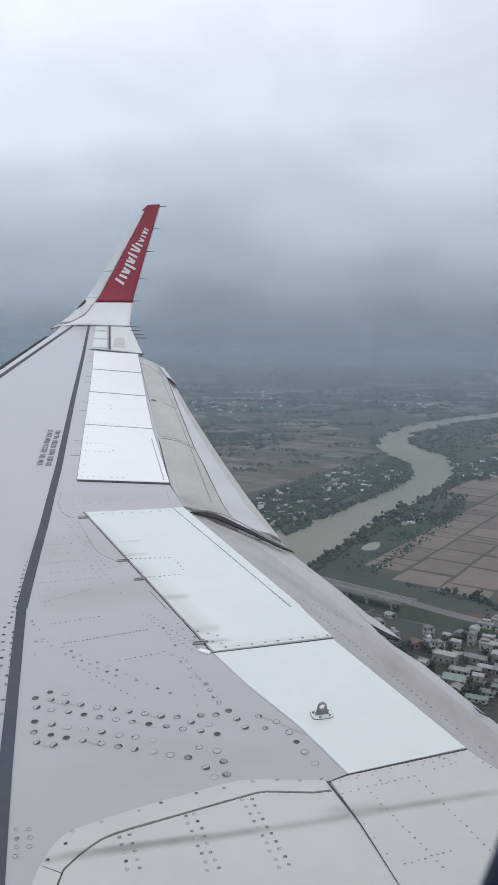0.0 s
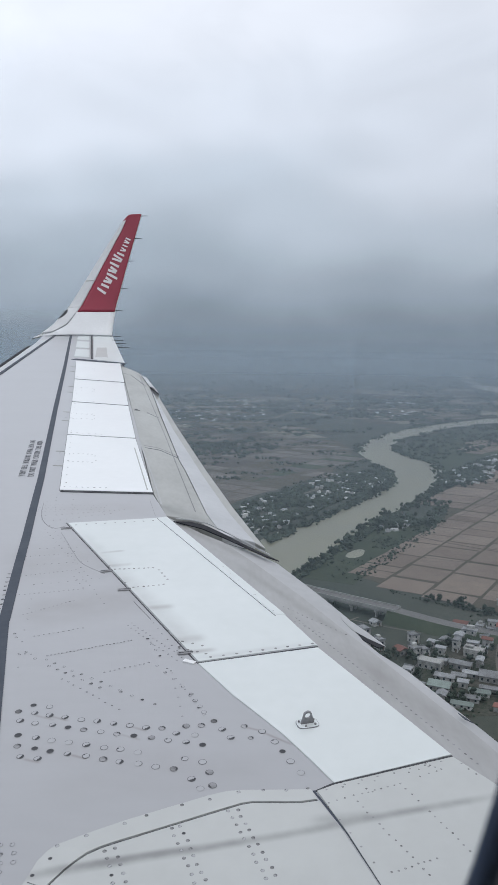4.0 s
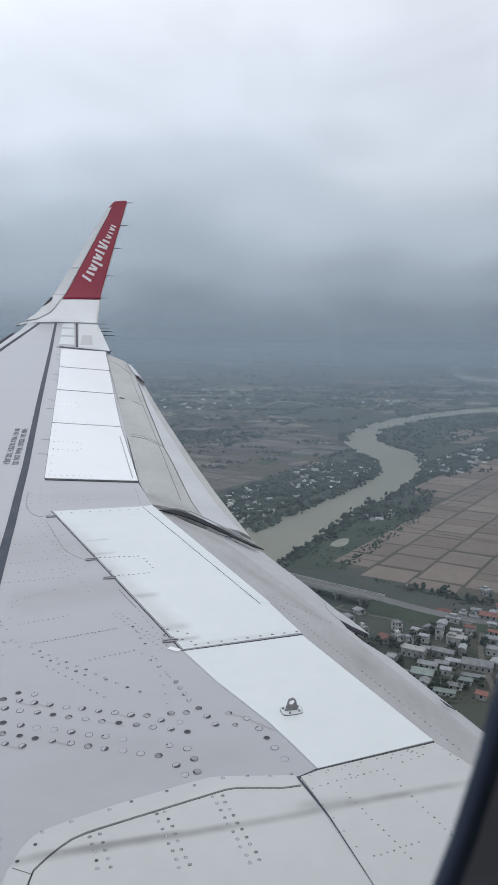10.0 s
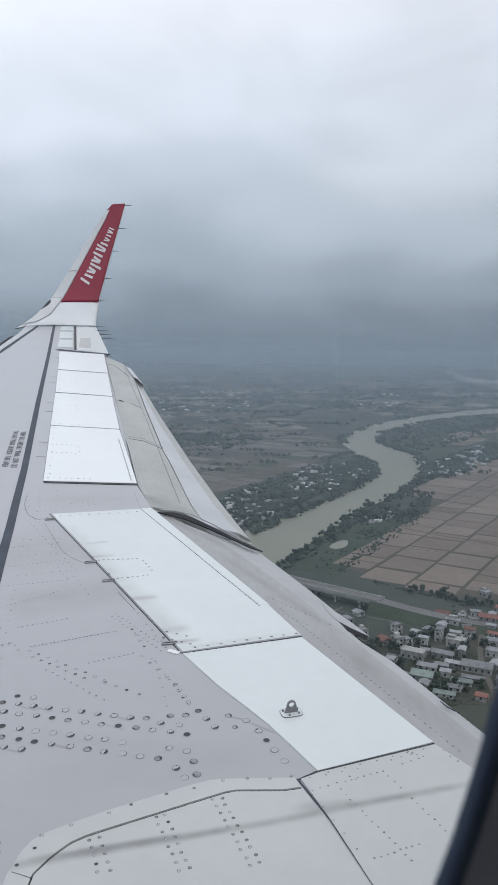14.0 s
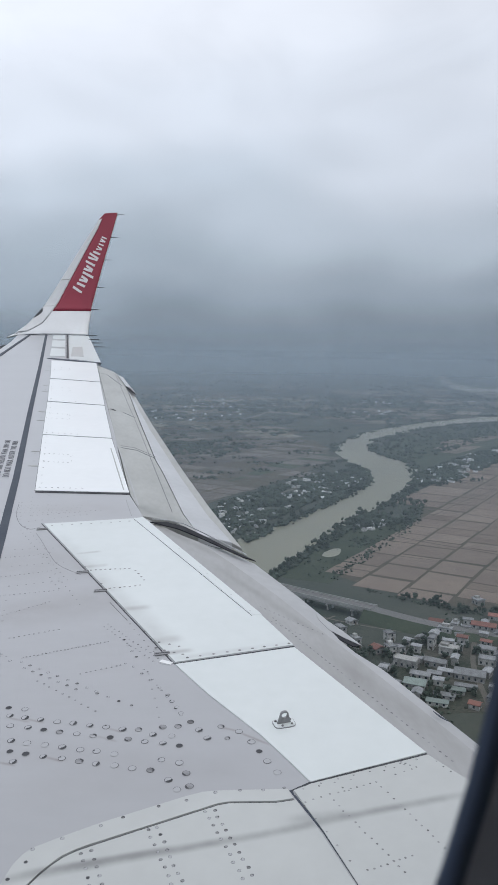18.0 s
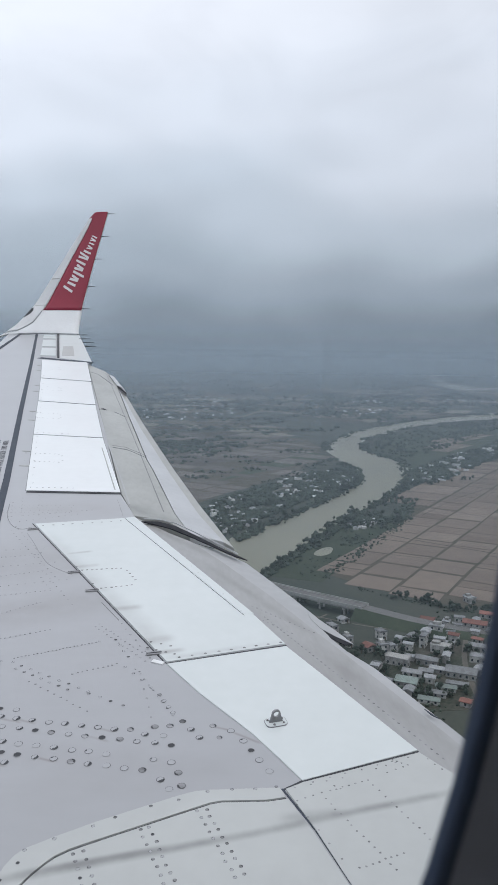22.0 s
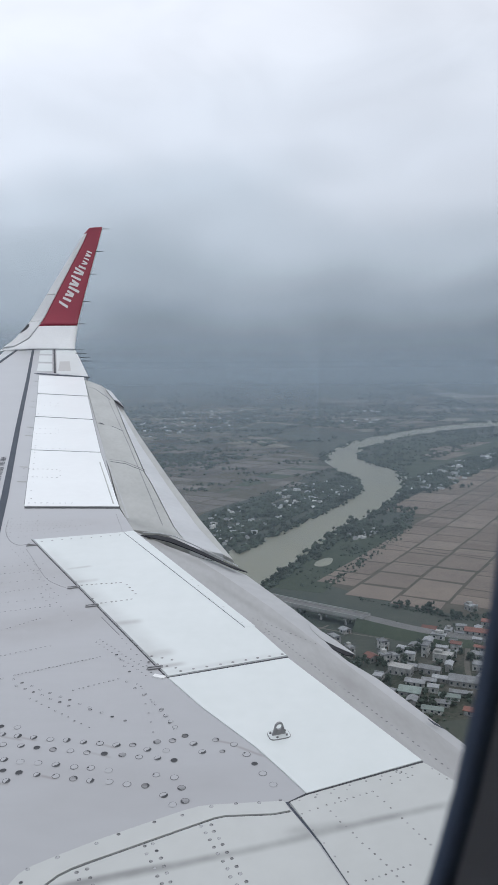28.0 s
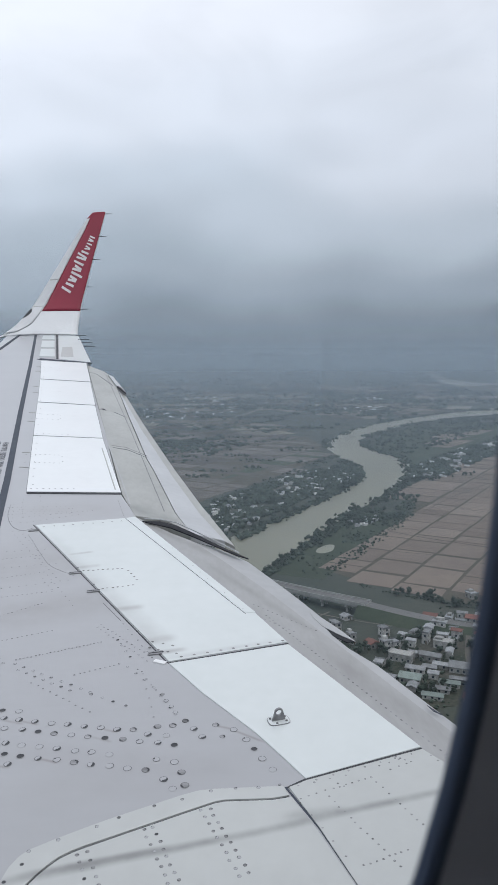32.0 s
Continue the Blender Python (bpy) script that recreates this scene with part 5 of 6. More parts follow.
trnd = random.Random(21)
TREES = []
for kind_i in range(5):
    t_ob = tagged(new("tree"), "dark green broadleaf tree with an uneven crown", "tree", "riverside trees")
    bm = bmesh.new()
    hgt = (1.0, 1.2, 1.7, 0.9, 2.4)[kind_i]
    rod(bm, (0, 0, -0.4), (0.1, 0.05, hgt), 0.28, 0.16, 7)
    for i in range(3):
        a = i * 2.1
        rod(bm, (0.1, 0.05, hgt * 0.8), (1.1 * math.cos(a), 1.1 * math.sin(a), hgt + 1.2), 0.12, 0.05, 5)
    part("trunk", bm, M["bark"], t_ob)
    bm = bmesh.new()
    rad = (3.0, 3.4, 2.6, 3.8, 2.2)[kind_i]
    crown_into(bm, rad, hgt + rad * 0.5, trnd, 12, 190)
    part("crown", bm, M["leaf"], t_ob)
    TREES.append(t_ob)


def plant(x, y, big=1.0):
    src = TREES[trnd.randrange(5)]
    s = big * trnd.uniform(0.7, 1.35)
    m = pose(x, y, 0, 0, 0, trnd.uniform(0, 360)) @ Matrix.Diagonal((s, s, s * trnd.uniform(0.85, 1.15), 1))
    copy_thing(src, m)


for i, t_ob in enumerate(TREES):
    t_ob.location = (112 + 5 * i, 704 + 9 * i, 0)


def along(line, n, spread, big=1.0):
    pts = smooth_line(line, 8)
    for i in range(n):
        p = Vector(pts[trnd.randrange(len(pts))])
        x, y = p.x + trnd.gauss(0, spread), p.y + trnd.gauss(0, spread)
        plant(x, y, big)


along(((107.3, 692.3), (130.2, 734.4), (153.1, 782.0), (192.6, 853.8)), 28, 2.5)
along(((195.3, 866.2), (241.0, 943.9), (331.3, 1118.9)), 34, 5, 1.1)
along(((211.6, 908.8), (232.6, 884.0), (272.7, 906.0)), 20, 5)
along(((28.8, 612.1), (57.5, 626.8), (90.5, 663.9)), 22, 3)
along(((244.0, 1086.6), (277.5, 1159.2), (297.1, 1283.0), (293.4, 1355.6)), 24, 5, 1.2)
along(((87.0, 820.6), (153.5, 929.4), (244.0, 1086.6)), 26, 4)
along(((352.0, 1145.1), (395.8, 1171.8), (459.9, 1199.2)), 24, 6)
along(((202.8, 635.8), (222.7, 622.6), (235.6, 611.8)), 16, 2.5, 0.8)
along(((87.5, 439.8), (107.2, 451.8), (124.5, 464.7)), 16, 5)
along(((143.4, 522.6), (171.2, 521.0), (191.5, 545.0)), 18, 5, 0.8)
along(((156.3, 462.8), (151.5, 427.5), (135.9, 390.6)), 26, 8, 0.7)
along(((180, 520), (206, 508), (222, 530), (200, 552)), 26, 7, 0.75)
along(((163, 498), (172, 466), (200, 462)), 20, 5, 0.75)
along(((236, 600), (252, 606), (268, 596)), 16, 4, 0.8)
along(((133.9, 568.8), (145.0, 528.6), (122.4, 536.2)), 10, 4, 0.6)

# woods, hedges and scrub farther off, too many to count
wr = random.Random(31)
verts, faces = [], []
ICO = bmesh.new()
bmesh.ops.create_icosphere(ICO, subdivisions=1, radius=1.0)
ico_v = [v.co.copy() for v in ICO.verts]
ico_f = [tuple(v.index for v in f.verts) for f in ICO.faces]
ICO.free()


def clump(x, y, r, h, z=0.0):
    k = len(verts)
    for c in ico_v:
        j = 1 + wr.uniform(-0.42, 0.30)
        verts.append((x + c.x * r * j, y + c.y * r * j, z + h * 0.45 + c.z * h * 0.55 * j))
    faces.extend(tuple(k + i for i in f) for f in ico_f)


def wood_area(poly, n, rmin=1.5, rmax=3.4):
    xs, ys = [p[0] for p in poly], [p[1] for p in poly]
    made = 0
    for i in range(n * 8):
        p = (wr.uniform(min(xs), max(xs)), wr.uniform(min(ys), max(ys)))
        if made < n and inside(p, poly) and noise.noise(Vector((p[0] / 38, p[1] / 38, 9.1))) > -0.18:
            r = wr.uniform(rmin, rmax)
            clump(p[0], p[1], r, r * wr.uniform(1.2, 2.0))
            clump(p[0] + wr.uniform(-1.4, 1.4) * r, p[1] + wr.uniform(-1.4, 1.4) * r, r * 0.6, r * wr.uniform(0.7, 1.2))
            made += 1


VILLAGE_L = [(32.9, 917.2), (78.6, 1032.7), (133.6, 1111.2), (225.7, 1258.7), (296.9, 1325.6), (284.0, 1205.9), (206.2, 1059.2), (132.9, 930.3), (90.0, 849.6), (48.3, 782.2), (22.4, 783.5)]
VILLAGE_R = [(355, 1180), (395, 1290), (480, 1420), (611, 1590), (720, 1740), (650, 1530), (490, 1300), (399, 1160)]
def belt(line, n, spread, rmin, rmax):
    """A dense ribbon of bushes and low trees along a line."""
    pts = smooth_line(line, 12)
    for i in range(n):
        p = Vector(pts[wr.randrange(len(pts))])
        if noise.noise(Vector((p.x / 14, p.y / 14, 2.2))) < -0.25:
            continue
        r = wr.uniform(rmin, rmax)
        clump(p.x + wr.gauss(0, spread), p.y + wr.gauss(0, spread), r, r * wr.uniform(0.9, 1.7))


belt(((90.5, 663.9), (107.3, 692.3), (130.2, 734.4), (153.1, 782.0), (192.6, 853.8)), 420, 2.4, 1.0, 2.4)
belt(((153.1, 782.0), (195.3, 866.2), (241.0, 943.9), (331.3, 1118.9), (373.1, 1214.8)), 700, 4.0, 1.4, 3.0)
belt(((195.3, 866.2), (226.0, 926.0), (245.5, 907.3), (281.4, 923.4)), 420, 4.5, 1.3, 2.8)
belt(((38.6, 823.0), (87.0, 820.6), (125.7, 879.2), (194.4, 997.6), (244.0, 1086.6)), 620, 3.5, 1.3, 2.8)
belt(((204.4, 1049.9), (248.4, 1106.6), (281.5, 1176.2), (298.7, 1269.4), (293.4, 1355.6)), 420, 4.5, 1.5, 3.2)
belt(((376.9, 1233.7), (402.6, 1399.6), (388.2, 1486.9), (376.5, 1554.5), (395.8, 1661.1)), 420, 6.0, 1.6, 3.6)
belt(((418.1, 1744.5), (511.1, 1907.8), (611.1, 2052.0), (754.4, 2200.0), (942.4, 2326.2)), 420, 7.0, 1.2, 3.4)
belt(((299.2, 1556.6), (321.9, 1662.8), (425.9, 1909.1), (621.9, 2200.8), (837.3, 2443.7)), 300, 6.0, 1.2, 3.2)
belt(((104.4, 1063.5), (170.5, 1198.1), (253.2, 1356.9), (299.9, 1436.3)), 260, 6.0, 0.8, 2.2)
belt(((167.2, 612.3), (190.1, 595.1), (211.9, 578.7), (233.9, 565.8)), 260, 2.2, 0.3, 0.9)
belt(((176.1, 664.9), (194.7, 641.6), (221.5, 619.2), (248.1, 601.3)), 240, 1.8, 0.3, 1.0)
belt(((53.6, 499.5), (78.8, 545.1), (97.7, 585.3), (120.5, 611.7)), 110, 6.0, 0.3, 0.8)
belt(((70.0, 509.6), (94.5, 476.3), (112.8, 460.7)), 60, 5.0, 0.3, 0.8)
belt(((101.8, 443.3), (126.8, 459.8), (148.3, 478.1), (173.2, 514.9)), 200, 2.5, 0.3, 0.9)
belt(((236.7, 608.4), (196.8, 513.5), (171.1, 434.7)), 160, 6.0, 0.5, 1.4)
belt(((118.7, 429.5), (123.9, 402.0), (122.8, 377.9), (130.2, 364.9)), 260, 7.0, 0.5, 1.5)
wood_area(VILLAGE_L, 2200, 1.6, 3.4)
wood_area(VILLAGE_R, 1500, 1.7, 3.6)
wood_area([(382.9, 1606.2), (495.7, 1849.7), (747.7, 2180.2), (921.3, 2282.3), (807.7, 1998.6), (551.0, 1602.0), (433.2, 1449.6), (393.0, 1505.5)], 420, 1.8, 4.2)
wood_area([(195.3, 866.2), (259.1, 986.4), (347.7, 1145.3), (337.4, 1044.3), (272.7, 906.0), (230.1, 874.2)], 150, 1.6, 3.4)
wood_area([(186, 800), (205, 858), (250, 905), (300, 950), (250, 850), (210, 790)], 130, 0.5, 1.5)
wood_area([(115, 700), (140, 745), (155, 752), (190, 760), (158, 690)], 50, 0.4, 1.2)
belt(((160, 690), (200, 762), (248, 845), (300, 950), (318, 1030)), 300, 3.0, 0.5, 1.6)
wood_area([(87.1, 520.0), (125.2, 548.9), (151.3, 522.2), (158.5, 493.2), (129.3, 469.3), (90.0, 452.9)], 50, 0.5, 1.3)
wood_area([(37.4, 603.8), (111.2, 668.4), (143.2, 630.4), (92.1, 550.8), (50.9, 510.7)], 60, 0.5, 1.5)
wood_area([(100.9, 439.0), (132.5, 454.8), (196.8, 513.5), (154.4, 382.5), (106.0, 360.4)], 110, 0.8, 2.0)
for i in range(26):
    cx, cy = wr.uniform(-60, 260), wr.uniform(1050, 1800)
    if inside((cx, cy), LEFT_FIELDS):
        for j in range(wr.randrange(6, 26)):
            r = wr.uniform(1.4, 3.4)
            clump(wr.gauss(cx, 16), wr.gauss(cy, 9), r, r * wr.uniform(1.0, 1.8))
wood_area([(-147.9, 1520.7), (-6.7, 1670.5), (109.4, 1789.1), (110.5, 1613.0), (-6.2, 1516.7), (-116.1, 1284.1)], 200, 2, 5)
for i in range(8200):
    r = 1300 + 3300 * wr.random() ** 0.75
    t = radians(wr.uniform(60, 118))
    x, y = r * math.cos(t), r * math.sin(t)
    if noise.noise(Vector((x / 150, y / 260, 5.7))) < 0.17 or (x > 0.17 * y + 20 and x < 0.45 * y and y < 1950) or (abs(y - (1900 + 0.75 * (x - 450))) < 130 and x > 250):
        continue
    s = wr.uniform(3, 8) * (0.7 + r / 4000)
    clump(x, y, s, s * wr.uniform(0.7, 1.2), rise(r) + (8 if r > 3600 else 0))
for i in range(70):
    r = wr.uniform(1250, 3300)
    t = radians(wr.uniform(62, 116))
    x, y, turn_to = r * math.cos(t), r * math.sin(t), radians(wr.choice((-4, 6, 12, 55, 60)) + wr.uniform(-6, 6))
    if (x > 0.17 * y + 20 and x < 0.45 * y and y < 2100) or (abs(y - (1900 + 0.75 * (x - 450))) < 200 and x > 250):
        continue
    for j in range(wr.randrange(20, 60)):
        q, s = wr.uniform(-1, 1) * wr.uniform(60, 150), wr.uniform(2.2, 5.5) * (0.6 + r / 3500)
        clump(x + q * math.cos(turn_to) + wr.gauss(0, 8), y + q * math.sin(turn_to) + wr.gauss(0, 8), s, s * wr.uniform(0.9, 1.5), rise(r))
for cx, cy, wide, deep, n in ((1190, 4190, 110, 120, 130), (1150, 3850, 60, 130, 70), (1400, 4200, 60, 130, 90), (1330, 3950, 70, 60, 40), (1150, 3480, 160, 60, 70), (1420, 3330, 200, 70, 90), (760, 3350, 240, 60, 90), (420, 3050, 220, 50, 80), (950, 2950, 260, 45, 90), (180, 2650, 220, 40, 80)):
    for j in range(n):
        x, y, s = wr.gauss(cx, wide), wr.gauss(cy, deep), wr.uniform(5, 11)
        clump(x, y, s, s * wr.uniform(0.9, 1.5), rise(math.hypot(x, y)))
# low tussocks over the rough grass near the village
tuft_v = [(1, 0, 0), (0, 1, 0), (-1, 0, 0), (0, -1, 0), (0, 0, 1)]
for poly, n in (([(45.2, 588.3), (108.2, 650.0), (165.1, 604.4), (218.9, 550.0), (161.7, 418.7), (106.0, 360.4), (87.5, 439.8), (59.8, 488.6)], 1500), ([(108.2, 698.4), (145.4, 772.1), (193.9, 860.0), (245.5, 907.3), (283.6, 930.7), (171.5, 709.9), (153.2, 675.8)], 900)):
    xs, ys = [p[0] for p in poly], [p[1] for p in poly]
    for i in range(n):
        p = (wr.uniform(min(xs), max(xs)), wr.uniform(min(ys), max(ys)))
        if inside(p, poly) and noise.noise(Vector((p[0] / 22, p[1] / 22, 4.4))) > -0.15:
            r, h, k = wr.uniform(0.25, 0.8), wr.uniform(0.15, 0.5), len(verts)
            verts.extend((p[0] + x * r * wr.uniform(0.6, 1.3), p[1] + y * r * wr.uniform(0.6, 1.3), 0.1 + z * h) for x, y, z in tuft_v)
            faces.extend((k + q, k + (q + 1) % 4, k + 4) for q in range(4))
wood_me = bpy.data.meshes.new("woods")
wood_me.from_pydata(verts, [], faces)
wood_me.materials.append(M["leaf"])
tagged(new("woods", wood_me), "dark woods, hedges and scrub across the plain", "woods", kind="stuff")


# ---- houses ----
def house(x, y, turn_deg, w, d, h, kind, roof_mat, label, tower=0.0, wall_mat="plaster"):
    top = tagged(new("house"), label, "house", "village houses")
    top.matrix_basis = pose(x, y, 0, 0, 0, turn_deg)
    bm = bmesh.new()
    box(bm, -w / 2, -d / 2, -0.5, w / 2, d / 2, h)
    bmesh.ops.recalc_face_normals(bm, faces=bm.faces[:])
    wl_ob = part("wall", bm, M[wall_mat], top)
    bm = bmesh.new()
    if kind == "gable":
        e, r = 0.6, w * 0.22
        a = [bm.verts.new(p) for p in ((-w / 2 - e, -d / 2 - e, h), (0, -d / 2 - e, h + r), (w / 2 + e, -d / 2 - e, h), (w / 2 + e, -d / 2 - e, h + 0.25), (0, -d / 2 - e, h + r + 0.25), (-w / 2 - e, -d / 2 - e, h + 0.25))]
        b = [bm.verts.new((v.co.x, d / 2 + e, v.co.z)) for v in a]
        bm.faces.new(a)
        bm.faces.new(b[::-1])
        for i in range(6):
            bm.faces.new((a[i], a[(i + 1) % 6], b[(i + 1) % 6], b[i]))
    else:
        box(bm, -w / 2 - 0.25, -d / 2 - 0.25, h, w / 2 + 0.25, d / 2 + 0.25, h + 0.3)
        for q in ((-w / 2 - 0.25, -d / 2 - 0.25, w / 2 + 0.25, -d / 2), (-w / 2 - 0.25, d / 2, w / 2 + 0.25, d / 2 + 0.25)):
            box(bm, q[0], q[1], h + 0.3, q[2], q[3], h + 1.0)
    bmesh.ops.recalc_face_normals(bm, faces=bm.faces[:])
    rf = part("roof", bm, roof_mat, top)
    if tower:
        bm = bmesh.new()
        box(bm, -w * 0.25, d * 0.05, h + 0.3, w * 0.3, d * 0.45, h + tower)
        bmesh.ops.recalc_face_normals(bm, faces=bm.faces[:])
        part("stair_tower", bm, M["plaster"], top)
    storeys = max(1, round(h / 3.3))
    for s in range(storeys):
        for side, span, axis in ((-1, w, 0), (1, d, 1), (-1, d, 1)):
            n = max(1, int(span / 3.2))
            for i in range(n):
                c = -span / 2 + span * (i + 0.5) / n
                z = s * h / storeys + 1.0
                bm = bmesh.new()
                if axis == 0:
                    box(bm, c - 0.6, -d / 2 - 0.04, z, c + 0.6, -d / 2 + 0.05, z + 1.4)
                else:
                    box(bm, side * w / 2 - 0.05, c - 0.55, z, side * w / 2 + 0.05, c + 0.55, z + 1.4)
                bmesh.ops.recalc_face_normals(bm, faces=bm.faces[:])
                part("window", bm, M["pane"], top)
    bm = bmesh.new()
    box(bm, -0.5 + w * 0.2, -d / 2 - 0.06, 0, 0.5 + w * 0.2, -d / 2 + 0.02, 2.1)
    bmesh.ops.recalc_face_normals(bm, faces=bm.faces[:])
    part("door", bm, M["bark"], top)
    return top


WHITE_HOUSE = "white flat-roofed town house with dark windows"
METAL_HOUSE = "low house under a pale sheet-metal roof"
RED_HOUSE = "house with a red tiled gable roof"
for spot, turn_deg, w, d, h, kind, rm, lb, tw in (
        ((127.1, 554.0), 20, 5, 10, 7.0, "flat", "roof", WHITE_HOUSE, 2.4), ((132.5, 549.7), 20, 6, 11, 4.5, "flat", "roof", WHITE_HOUSE, 0), ((136.0, 546.9), 20, 6, 9, 4.0, "gable", "roof", METAL_HOUSE, 0),
        ((142.8, 562.7), 22, 6, 12, 6.5, "flat", "roof", WHITE_HOUSE, 0), ((142.1, 542.7), 20, 7, 11, 6.0, "flat", "concrete", "grey unfinished flat-roofed house", 0), ((148.4, 538.4), 22, 5, 9, 8.2, "flat", "roof", WHITE_HOUSE, 1.8),
        ((153.8, 582.0), 24, 8, 8, 3.0, "gable", "roof", METAL_HOUSE, 0), ((160.1, 530.2), 24, 9, 9, 4.0, "gable", "tile", RED_HOUSE, 0), ((172.3, 550.1), 22, 7, 8, 6.5, "flat", "roof", WHITE_HOUSE, 0), ((167.9, 527.3), 22, 7, 9, 6.8, "flat", "roof", WHITE_HOUSE, 2.2),
        ((173.1, 525.7), 22, 5.5, 8, 6.6, "flat", "roof", WHITE_HOUSE, 0), ((121.9, 437.7), 25, 9, 7, 7.0, "flat", "roof", WHITE_HOUSE, 0),
        ((98.2, 588.2), 15, 4, 3, 2.4, "gable", "roof", "small pale hut in the meadow", 0), ((128.7, 516.4), 15, 3, 2.5, 2.2, "gable", "roof", "small pale hut in the meadow", 0),
        ((211.0, 578.0), 62, 9, 12, 4.0, "gable", "tile", RED_HOUSE, 0), ((211.2, 559.0), -28, 12, 9, 6.5, "flat", "roof", WHITE_HOUSE, 2.2), ((222.0, 572.6), -28, 6, 12, 4.5, "flat", "roof", WHITE_HOUSE, 1.8), ((219.0, 553.3), -28, 7, 6, 4.0, "flat", "roof", WHITE_HOUSE, 0),
        ((196.0, 536.4), -30, 5, 11, 9.0, "flat", "roof", WHITE_HOUSE, 0), ((204.0, 526.4), 58, 9, 15, 6.0, "flat", "concrete", "grey unfinished flat-roofed house", 1.6), ((190.2, 507.5), 58, 8, 16, 4.4, "gable", "roof", METAL_HOUSE, 0), ((172.8, 508.4), 58, 9, 18, 6.0, "flat", "concrete", "long grey industrial shed", 0),
        ((176.5, 490.9), 62, 7, 14, 3.4, "gable", "roof", METAL_HOUSE, 0), ((185.0, 492.5), 64, 6, 10, 3.2, "gable", "roof", METAL_HOUSE, 0), ((192.7, 495.6), 60, 6, 11, 3.2, "gable", "roof", METAL_HOUSE, 0), ((170.1, 478.1), 62, 11, 15, 4.2, "gable", "green_roof", "low shed under a faded green sheet roof", 0),
        ((204.8, 489.9), 64, 13, 22, 4.2, "gable", "roof", "wide hall under a pale metal roof", 0), ((189.9, 471.1), 66, 6, 14, 2.8, "gable", "green_roof", "low shed under a faded green sheet roof", 0), ((182.1, 464.3), 66, 6, 14, 2.8, "gable", "roof", METAL_HOUSE, 0), ((176.0, 456.3), 66, 6, 14, 2.8, "gable", "green_roof", "low shed under a faded green sheet roof", 0),
        ((197.4, 475.2), 66, 5, 15, 2.8, "gable", "roof", METAL_HOUSE, 0), ((238.5, 562.9), 62, 10, 20, 7.0, "gable", "tile", RED_HOUSE, 0), ((255.6, 622.7), 20, 8, 10, 5.0, "flat", "roof", WHITE_HOUSE, 2.0), ((246.0, 540.0), 60, 8, 12, 4.0, "gable", "roof", METAL_HOUSE, 0),
        ((228.0, 528.0), 60, 8, 14, 4.0, "gable", "roof", METAL_HOUSE, 0), ((222.0, 510.0), 62, 9, 13, 5.0, "flat", "roof", WHITE_HOUSE, 0), ((256.0, 588.0), 62, 8, 12, 4.0, "gable", "tile", RED_HOUSE, 0), ((262.0, 548.0), 60, 10, 15, 6.0, "flat", "roof", WHITE_HOUSE, 1.8)):
    house(spot[0], spot[1], turn_deg, w * 0.76, d * 0.76, h * 0.8, kind, M[rm], lb, tw)
hr = random.Random(8)
for spot in ((116.0, 419.2), (124.6, 424.2), (129.2, 414.5), (109.8, 408.1), (134.6, 408.0), (122.5, 394.9), (132.3, 393.6), (140.1, 403.2), (124.6, 379.1), (136.6, 383.7), (149.6, 407.8), (125.6, 368.2)):
    green = hr.random() < 0.6
    house(spot[0] + hr.uniform(-3, 3), spot[1] + hr.uniform(-3, 3), 68 + hr.uniform(-18, 18), hr.uniform(2.6, 4.4), hr.uniform(6, 10), hr.uniform(1.7, 2.3), "gable", M["green_roof" if green else "roof"], "low shed under a faded green sheet roof" if green else METAL_HOUSE, 0.0, "concrete")

# the closer-packed backs of the town, between the larger houses
TOWN = [(150, 492), (176, 540), (206, 574), (262, 596), (268, 548), (236, 500), (204, 450), (170, 450)]
taken = [(o.location.x, o.location.y) for o in scene.objects if o.name.startswith("house")]
for i in range(400):
    x, y = hr.uniform(150, 268), hr.uniform(450, 596)
    if len(taken) > 86 or not inside((x, y), TOWN) or any(math.hypot(x - a, y - b) < 9.6 for a, b in taken):
        continue
    taken.append((x, y))
    pick = hr.random()
    house(x, y, 60 + hr.choice((0, 90)) + hr.uniform(-8, 8), hr.uniform(3.6, 5.2), hr.uniform(5, 8), hr.uniform(2.4, 5.0), "gable" if pick < 0.7 else "flat", M["tile" if pick < 0.16 else "green_roof" if pick < 0.26 else "roof"], RED_HOUSE if pick < 0.16 else "low shed under a faded green sheet roof" if pick < 0.26 else METAL_HOUSE if pick < 0.7 else WHITE_HOUSE)

# villages farther off
vv, vf, vm = [], [], []


def far_house(x, y, a, w, d, h, z=0.0):
    k = len(vv)
    c, s = math.cos(a), math.sin(a)
    tall = hr.random() < 0.25
    hh = h * (1.7 if tall else 1)
    for px, py, pz in ((-w, -d, 0), (w, -d, 0), (w, d, 0), (-w, d, 0), (-w, -d, hh), (w, -d, hh), (w, d, hh), (-w, d, hh), (0, -d * 1.06, hh + (0.15 if tall else 0.45) * w), (0, d * 1.06, hh + (0.15 if tall else 0.45) * w)):
        vv.append((x + c * px - s * py, y + s * px + c * py, z + pz))
    top_mi = 0 if hr.random() < 0.35 else 1
    for q, mi in (((0, 1, 5, 4), 0), ((1, 2, 6, 5), 0), ((2, 3, 7, 6), 0), ((3, 0, 4, 7), 0), ((4, 5, 8), 0), ((6, 7, 9), 0), ((5, 6, 9, 8), top_mi), ((7, 4, 8, 9), top_mi)):
        vf.append(tuple(k + i for i in q))
        vm.append(mi)


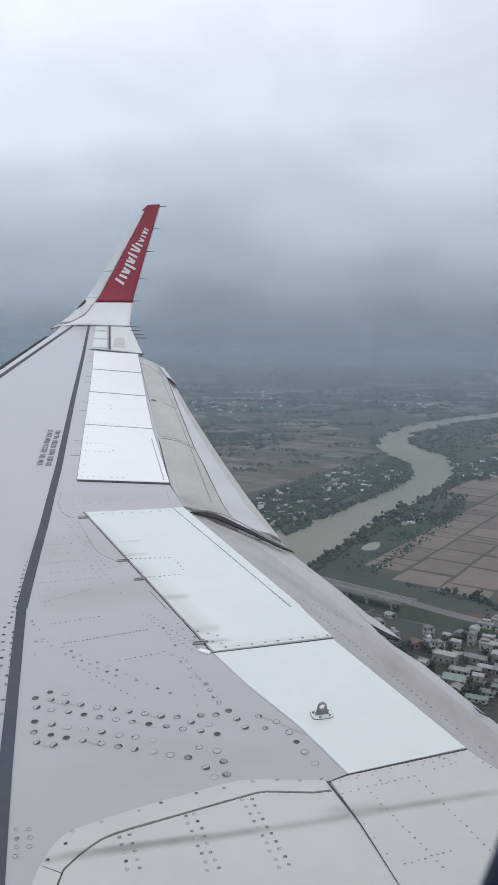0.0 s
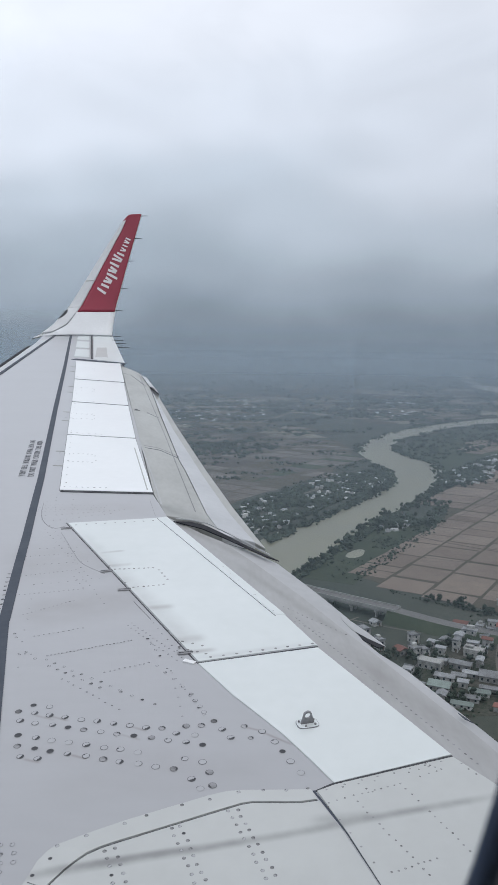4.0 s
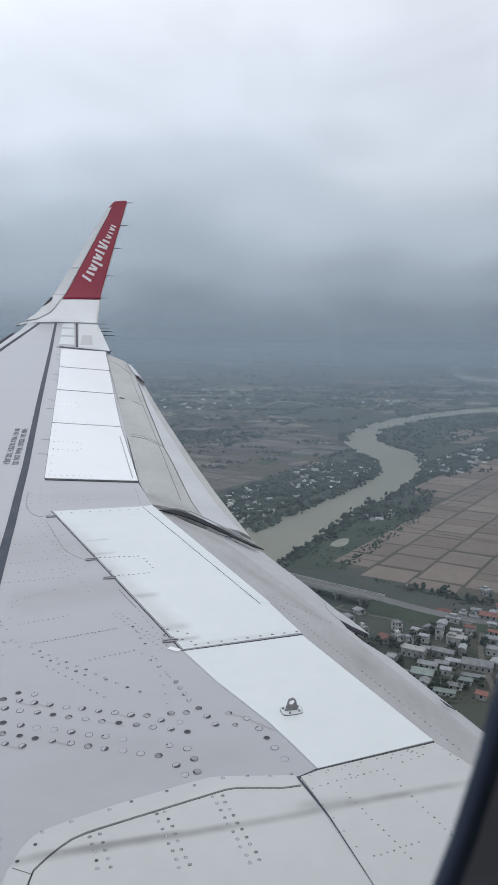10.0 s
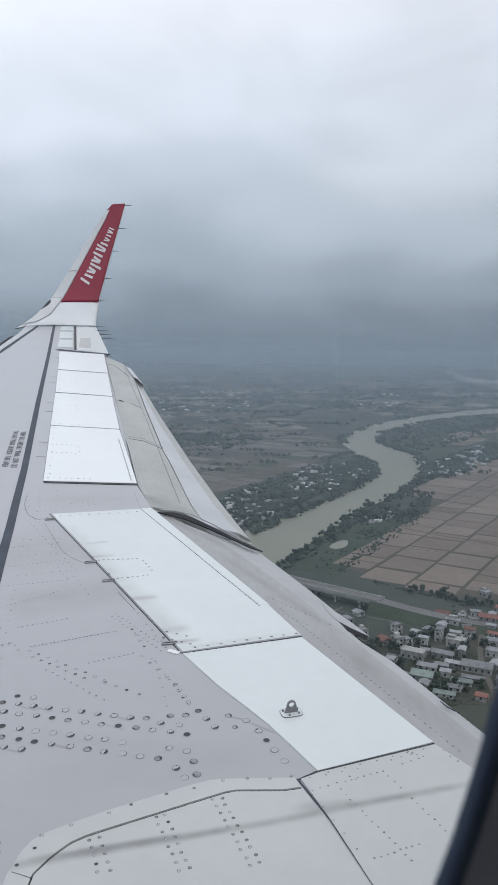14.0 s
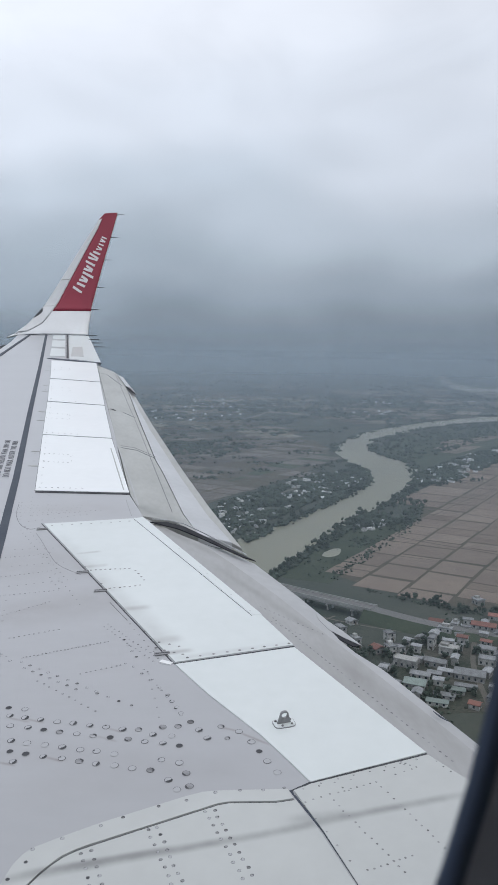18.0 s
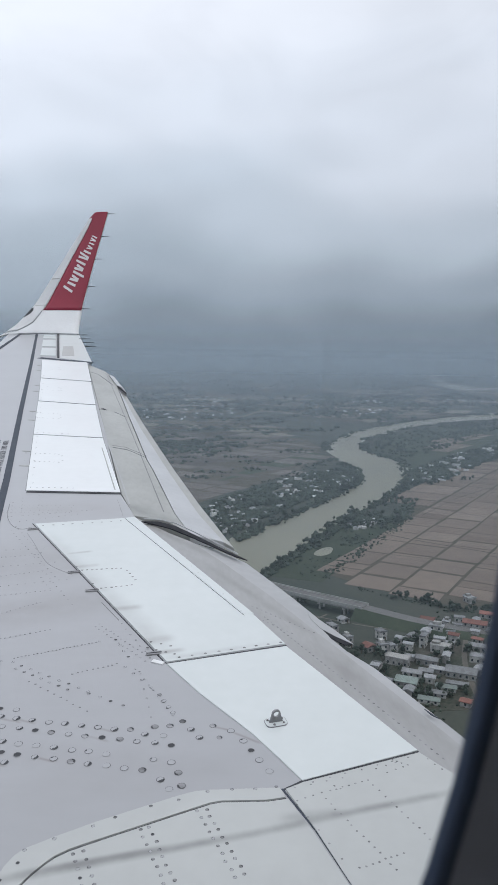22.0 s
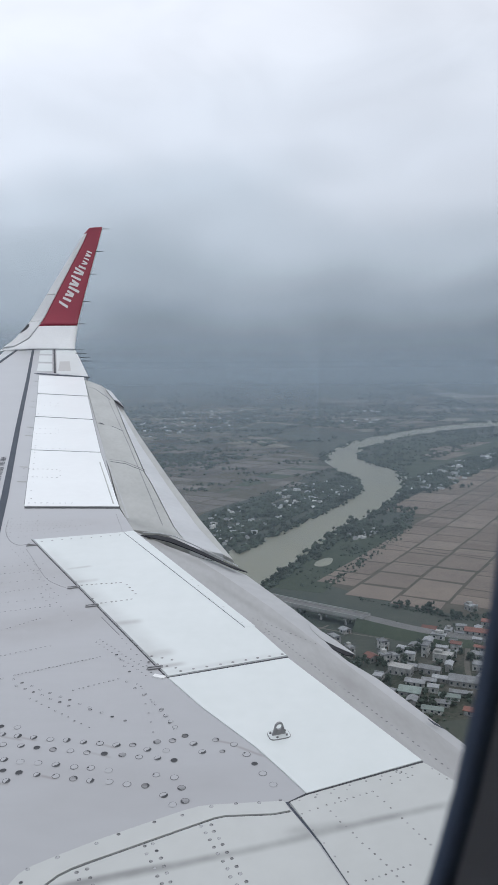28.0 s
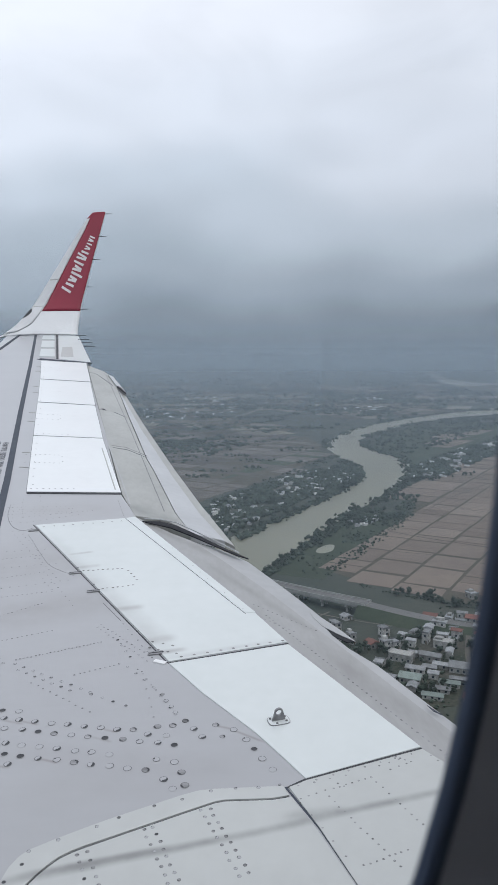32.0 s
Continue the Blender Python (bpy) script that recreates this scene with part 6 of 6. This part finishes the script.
def village(poly, n, lo=1.0, hi=2.1):
    xs, ys = [p[0] for p in poly], [p[1] for p in poly]
    made, tries = 0, 0
    while made < n and tries < n * 30:
        tries += 1
        p = (hr.uniform(min(xs), max(xs)), hr.uniform(min(ys), max(ys)))
        if inside(p, poly):
            far_house(p[0], p[1], hr.uniform(0, 3.2), hr.uniform(lo, hi), hr.uniform(lo, hi) * 1.5, hr.uniform(1.1, 1.6) * (0.7 + 0.6 * lo), 0)
            made += 1


village(VILLAGE_L, 130, 1.4, 2.8)
village(VILLAGE_R, 120, 1.5, 3.0)
village([(212.8, 884.9), (243.3, 925.2), (253.7, 906.9), (234.1, 864.3), (211.5, 865.4)], 14, 1.3, 2.2)
village([(-118.5, 1932.5), (-53.4, 2094.0), (109.4, 2350.5), (303.6, 2901.4), (325.6, 3619.4), (-12.7, 3276.2), (-171.8, 2516.3)], 140, 1.8, 3.6)
village([(511.9, 2654.6), (544.0, 2443.4), (641.4, 2468.2), (689.9, 2655.9)], 14, 3, 5)
village([(1112, 3580), (1224, 3480), (1433, 3500), (1500, 3300), (1276, 3109), (1072, 3300)], 70, 3, 6)
village([(536.9, 3250), (832.4, 3320), (1000, 3200), (617.6, 2976.4)], 25, 3, 5)
village([(693, 1435), (790, 1609), (1166, 1742), (1058, 1402), (830, 1135), (775, 1135)], 160, 1.6, 3)
vme = bpy.data.meshes.new("far_village")
vme.from_pydata(vv, [], vf)
vme.materials.append(M["wall"])
vme.materials.append(M["roof"])
for f, mi in zip(vme.polygons, vm):
    f.material_index = mi
tagged(new("far_village", vme), "scattered pale houses of distant villages", "village", kind="stuff")

for x, y, w, d in ((-199, 424, 12, 18), (-225, 436, 9, 14), (-127, 277, 10, 20), (-138, 290, 9, 16), (-118, 262, 9, 16), (-110, 282, 8, 12)):
    house(x, y, 30, w, d, 4.0, "gable", M["roof"], "long shed under a pale metal roof")

# pylon by the river
pyl = tagged(new("power_pylon"), "slender grey lattice power pylon by the river", "pylon")
px0, py0 = (81.0, 620.5)
pyl.location = (px0, py0, 0)
for sx, sy in ((-1, -1), (1, -1), (1, 1), (-1, 1)):
    bm = bmesh.new()
    rod(bm, (sx * 2.2, sy * 2.2, -0.3), (sx * 0.35, sy * 0.35, 21), 0.12, 0.08, 5)
    part("leg", bm, M["metal"], pyl)
for z in (3, 7, 11, 15, 19):
    q, q2 = 2.2 - 1.85 * z / 21, 2.2 - 1.85 * min(21, z + 4) / 21
    bm = bmesh.new()
    for (ax, ay), (bx, by) in (((-1, -1), (1, -1)), ((1, -1), (1, 1)), ((1, 1), (-1, 1)), ((-1, 1), (-1, -1))):
        rod(bm, (ax * q, ay * q, z), (bx * q2, by * q2, min(21, z + 4)), 0.06, 0.06, 4)
        rod(bm, (ax * q, ay * q, z), (bx * q, by * q, z), 0.06, 0.06, 4)
    part("brace", bm, M["metal"], pyl)
for z in (16, 19, 21):
    bm = bmesh.new()
    box(bm, -3.2, -0.12, z, 3.2, 0.12, z + 0.25)
    bmesh.ops.recalc_face_normals(bm, faces=bm.faces[:])
    part("crossarm", bm, M["metal"], pyl)

# ---- imitated haze: see-through sheets added round the eye, one behind the other ----
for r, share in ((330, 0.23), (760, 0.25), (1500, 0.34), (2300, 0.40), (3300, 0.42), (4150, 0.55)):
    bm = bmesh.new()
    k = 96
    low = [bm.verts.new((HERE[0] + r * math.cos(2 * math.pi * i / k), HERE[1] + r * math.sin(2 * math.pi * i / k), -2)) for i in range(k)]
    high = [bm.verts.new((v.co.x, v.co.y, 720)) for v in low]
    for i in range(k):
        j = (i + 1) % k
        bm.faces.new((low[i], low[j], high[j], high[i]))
    tagged(link("backdrop", bm, haze_material("haze_veil", share), None, "", True), "see-through sheet imitating grey-blue haze over the plain", "haze", kind="structure")
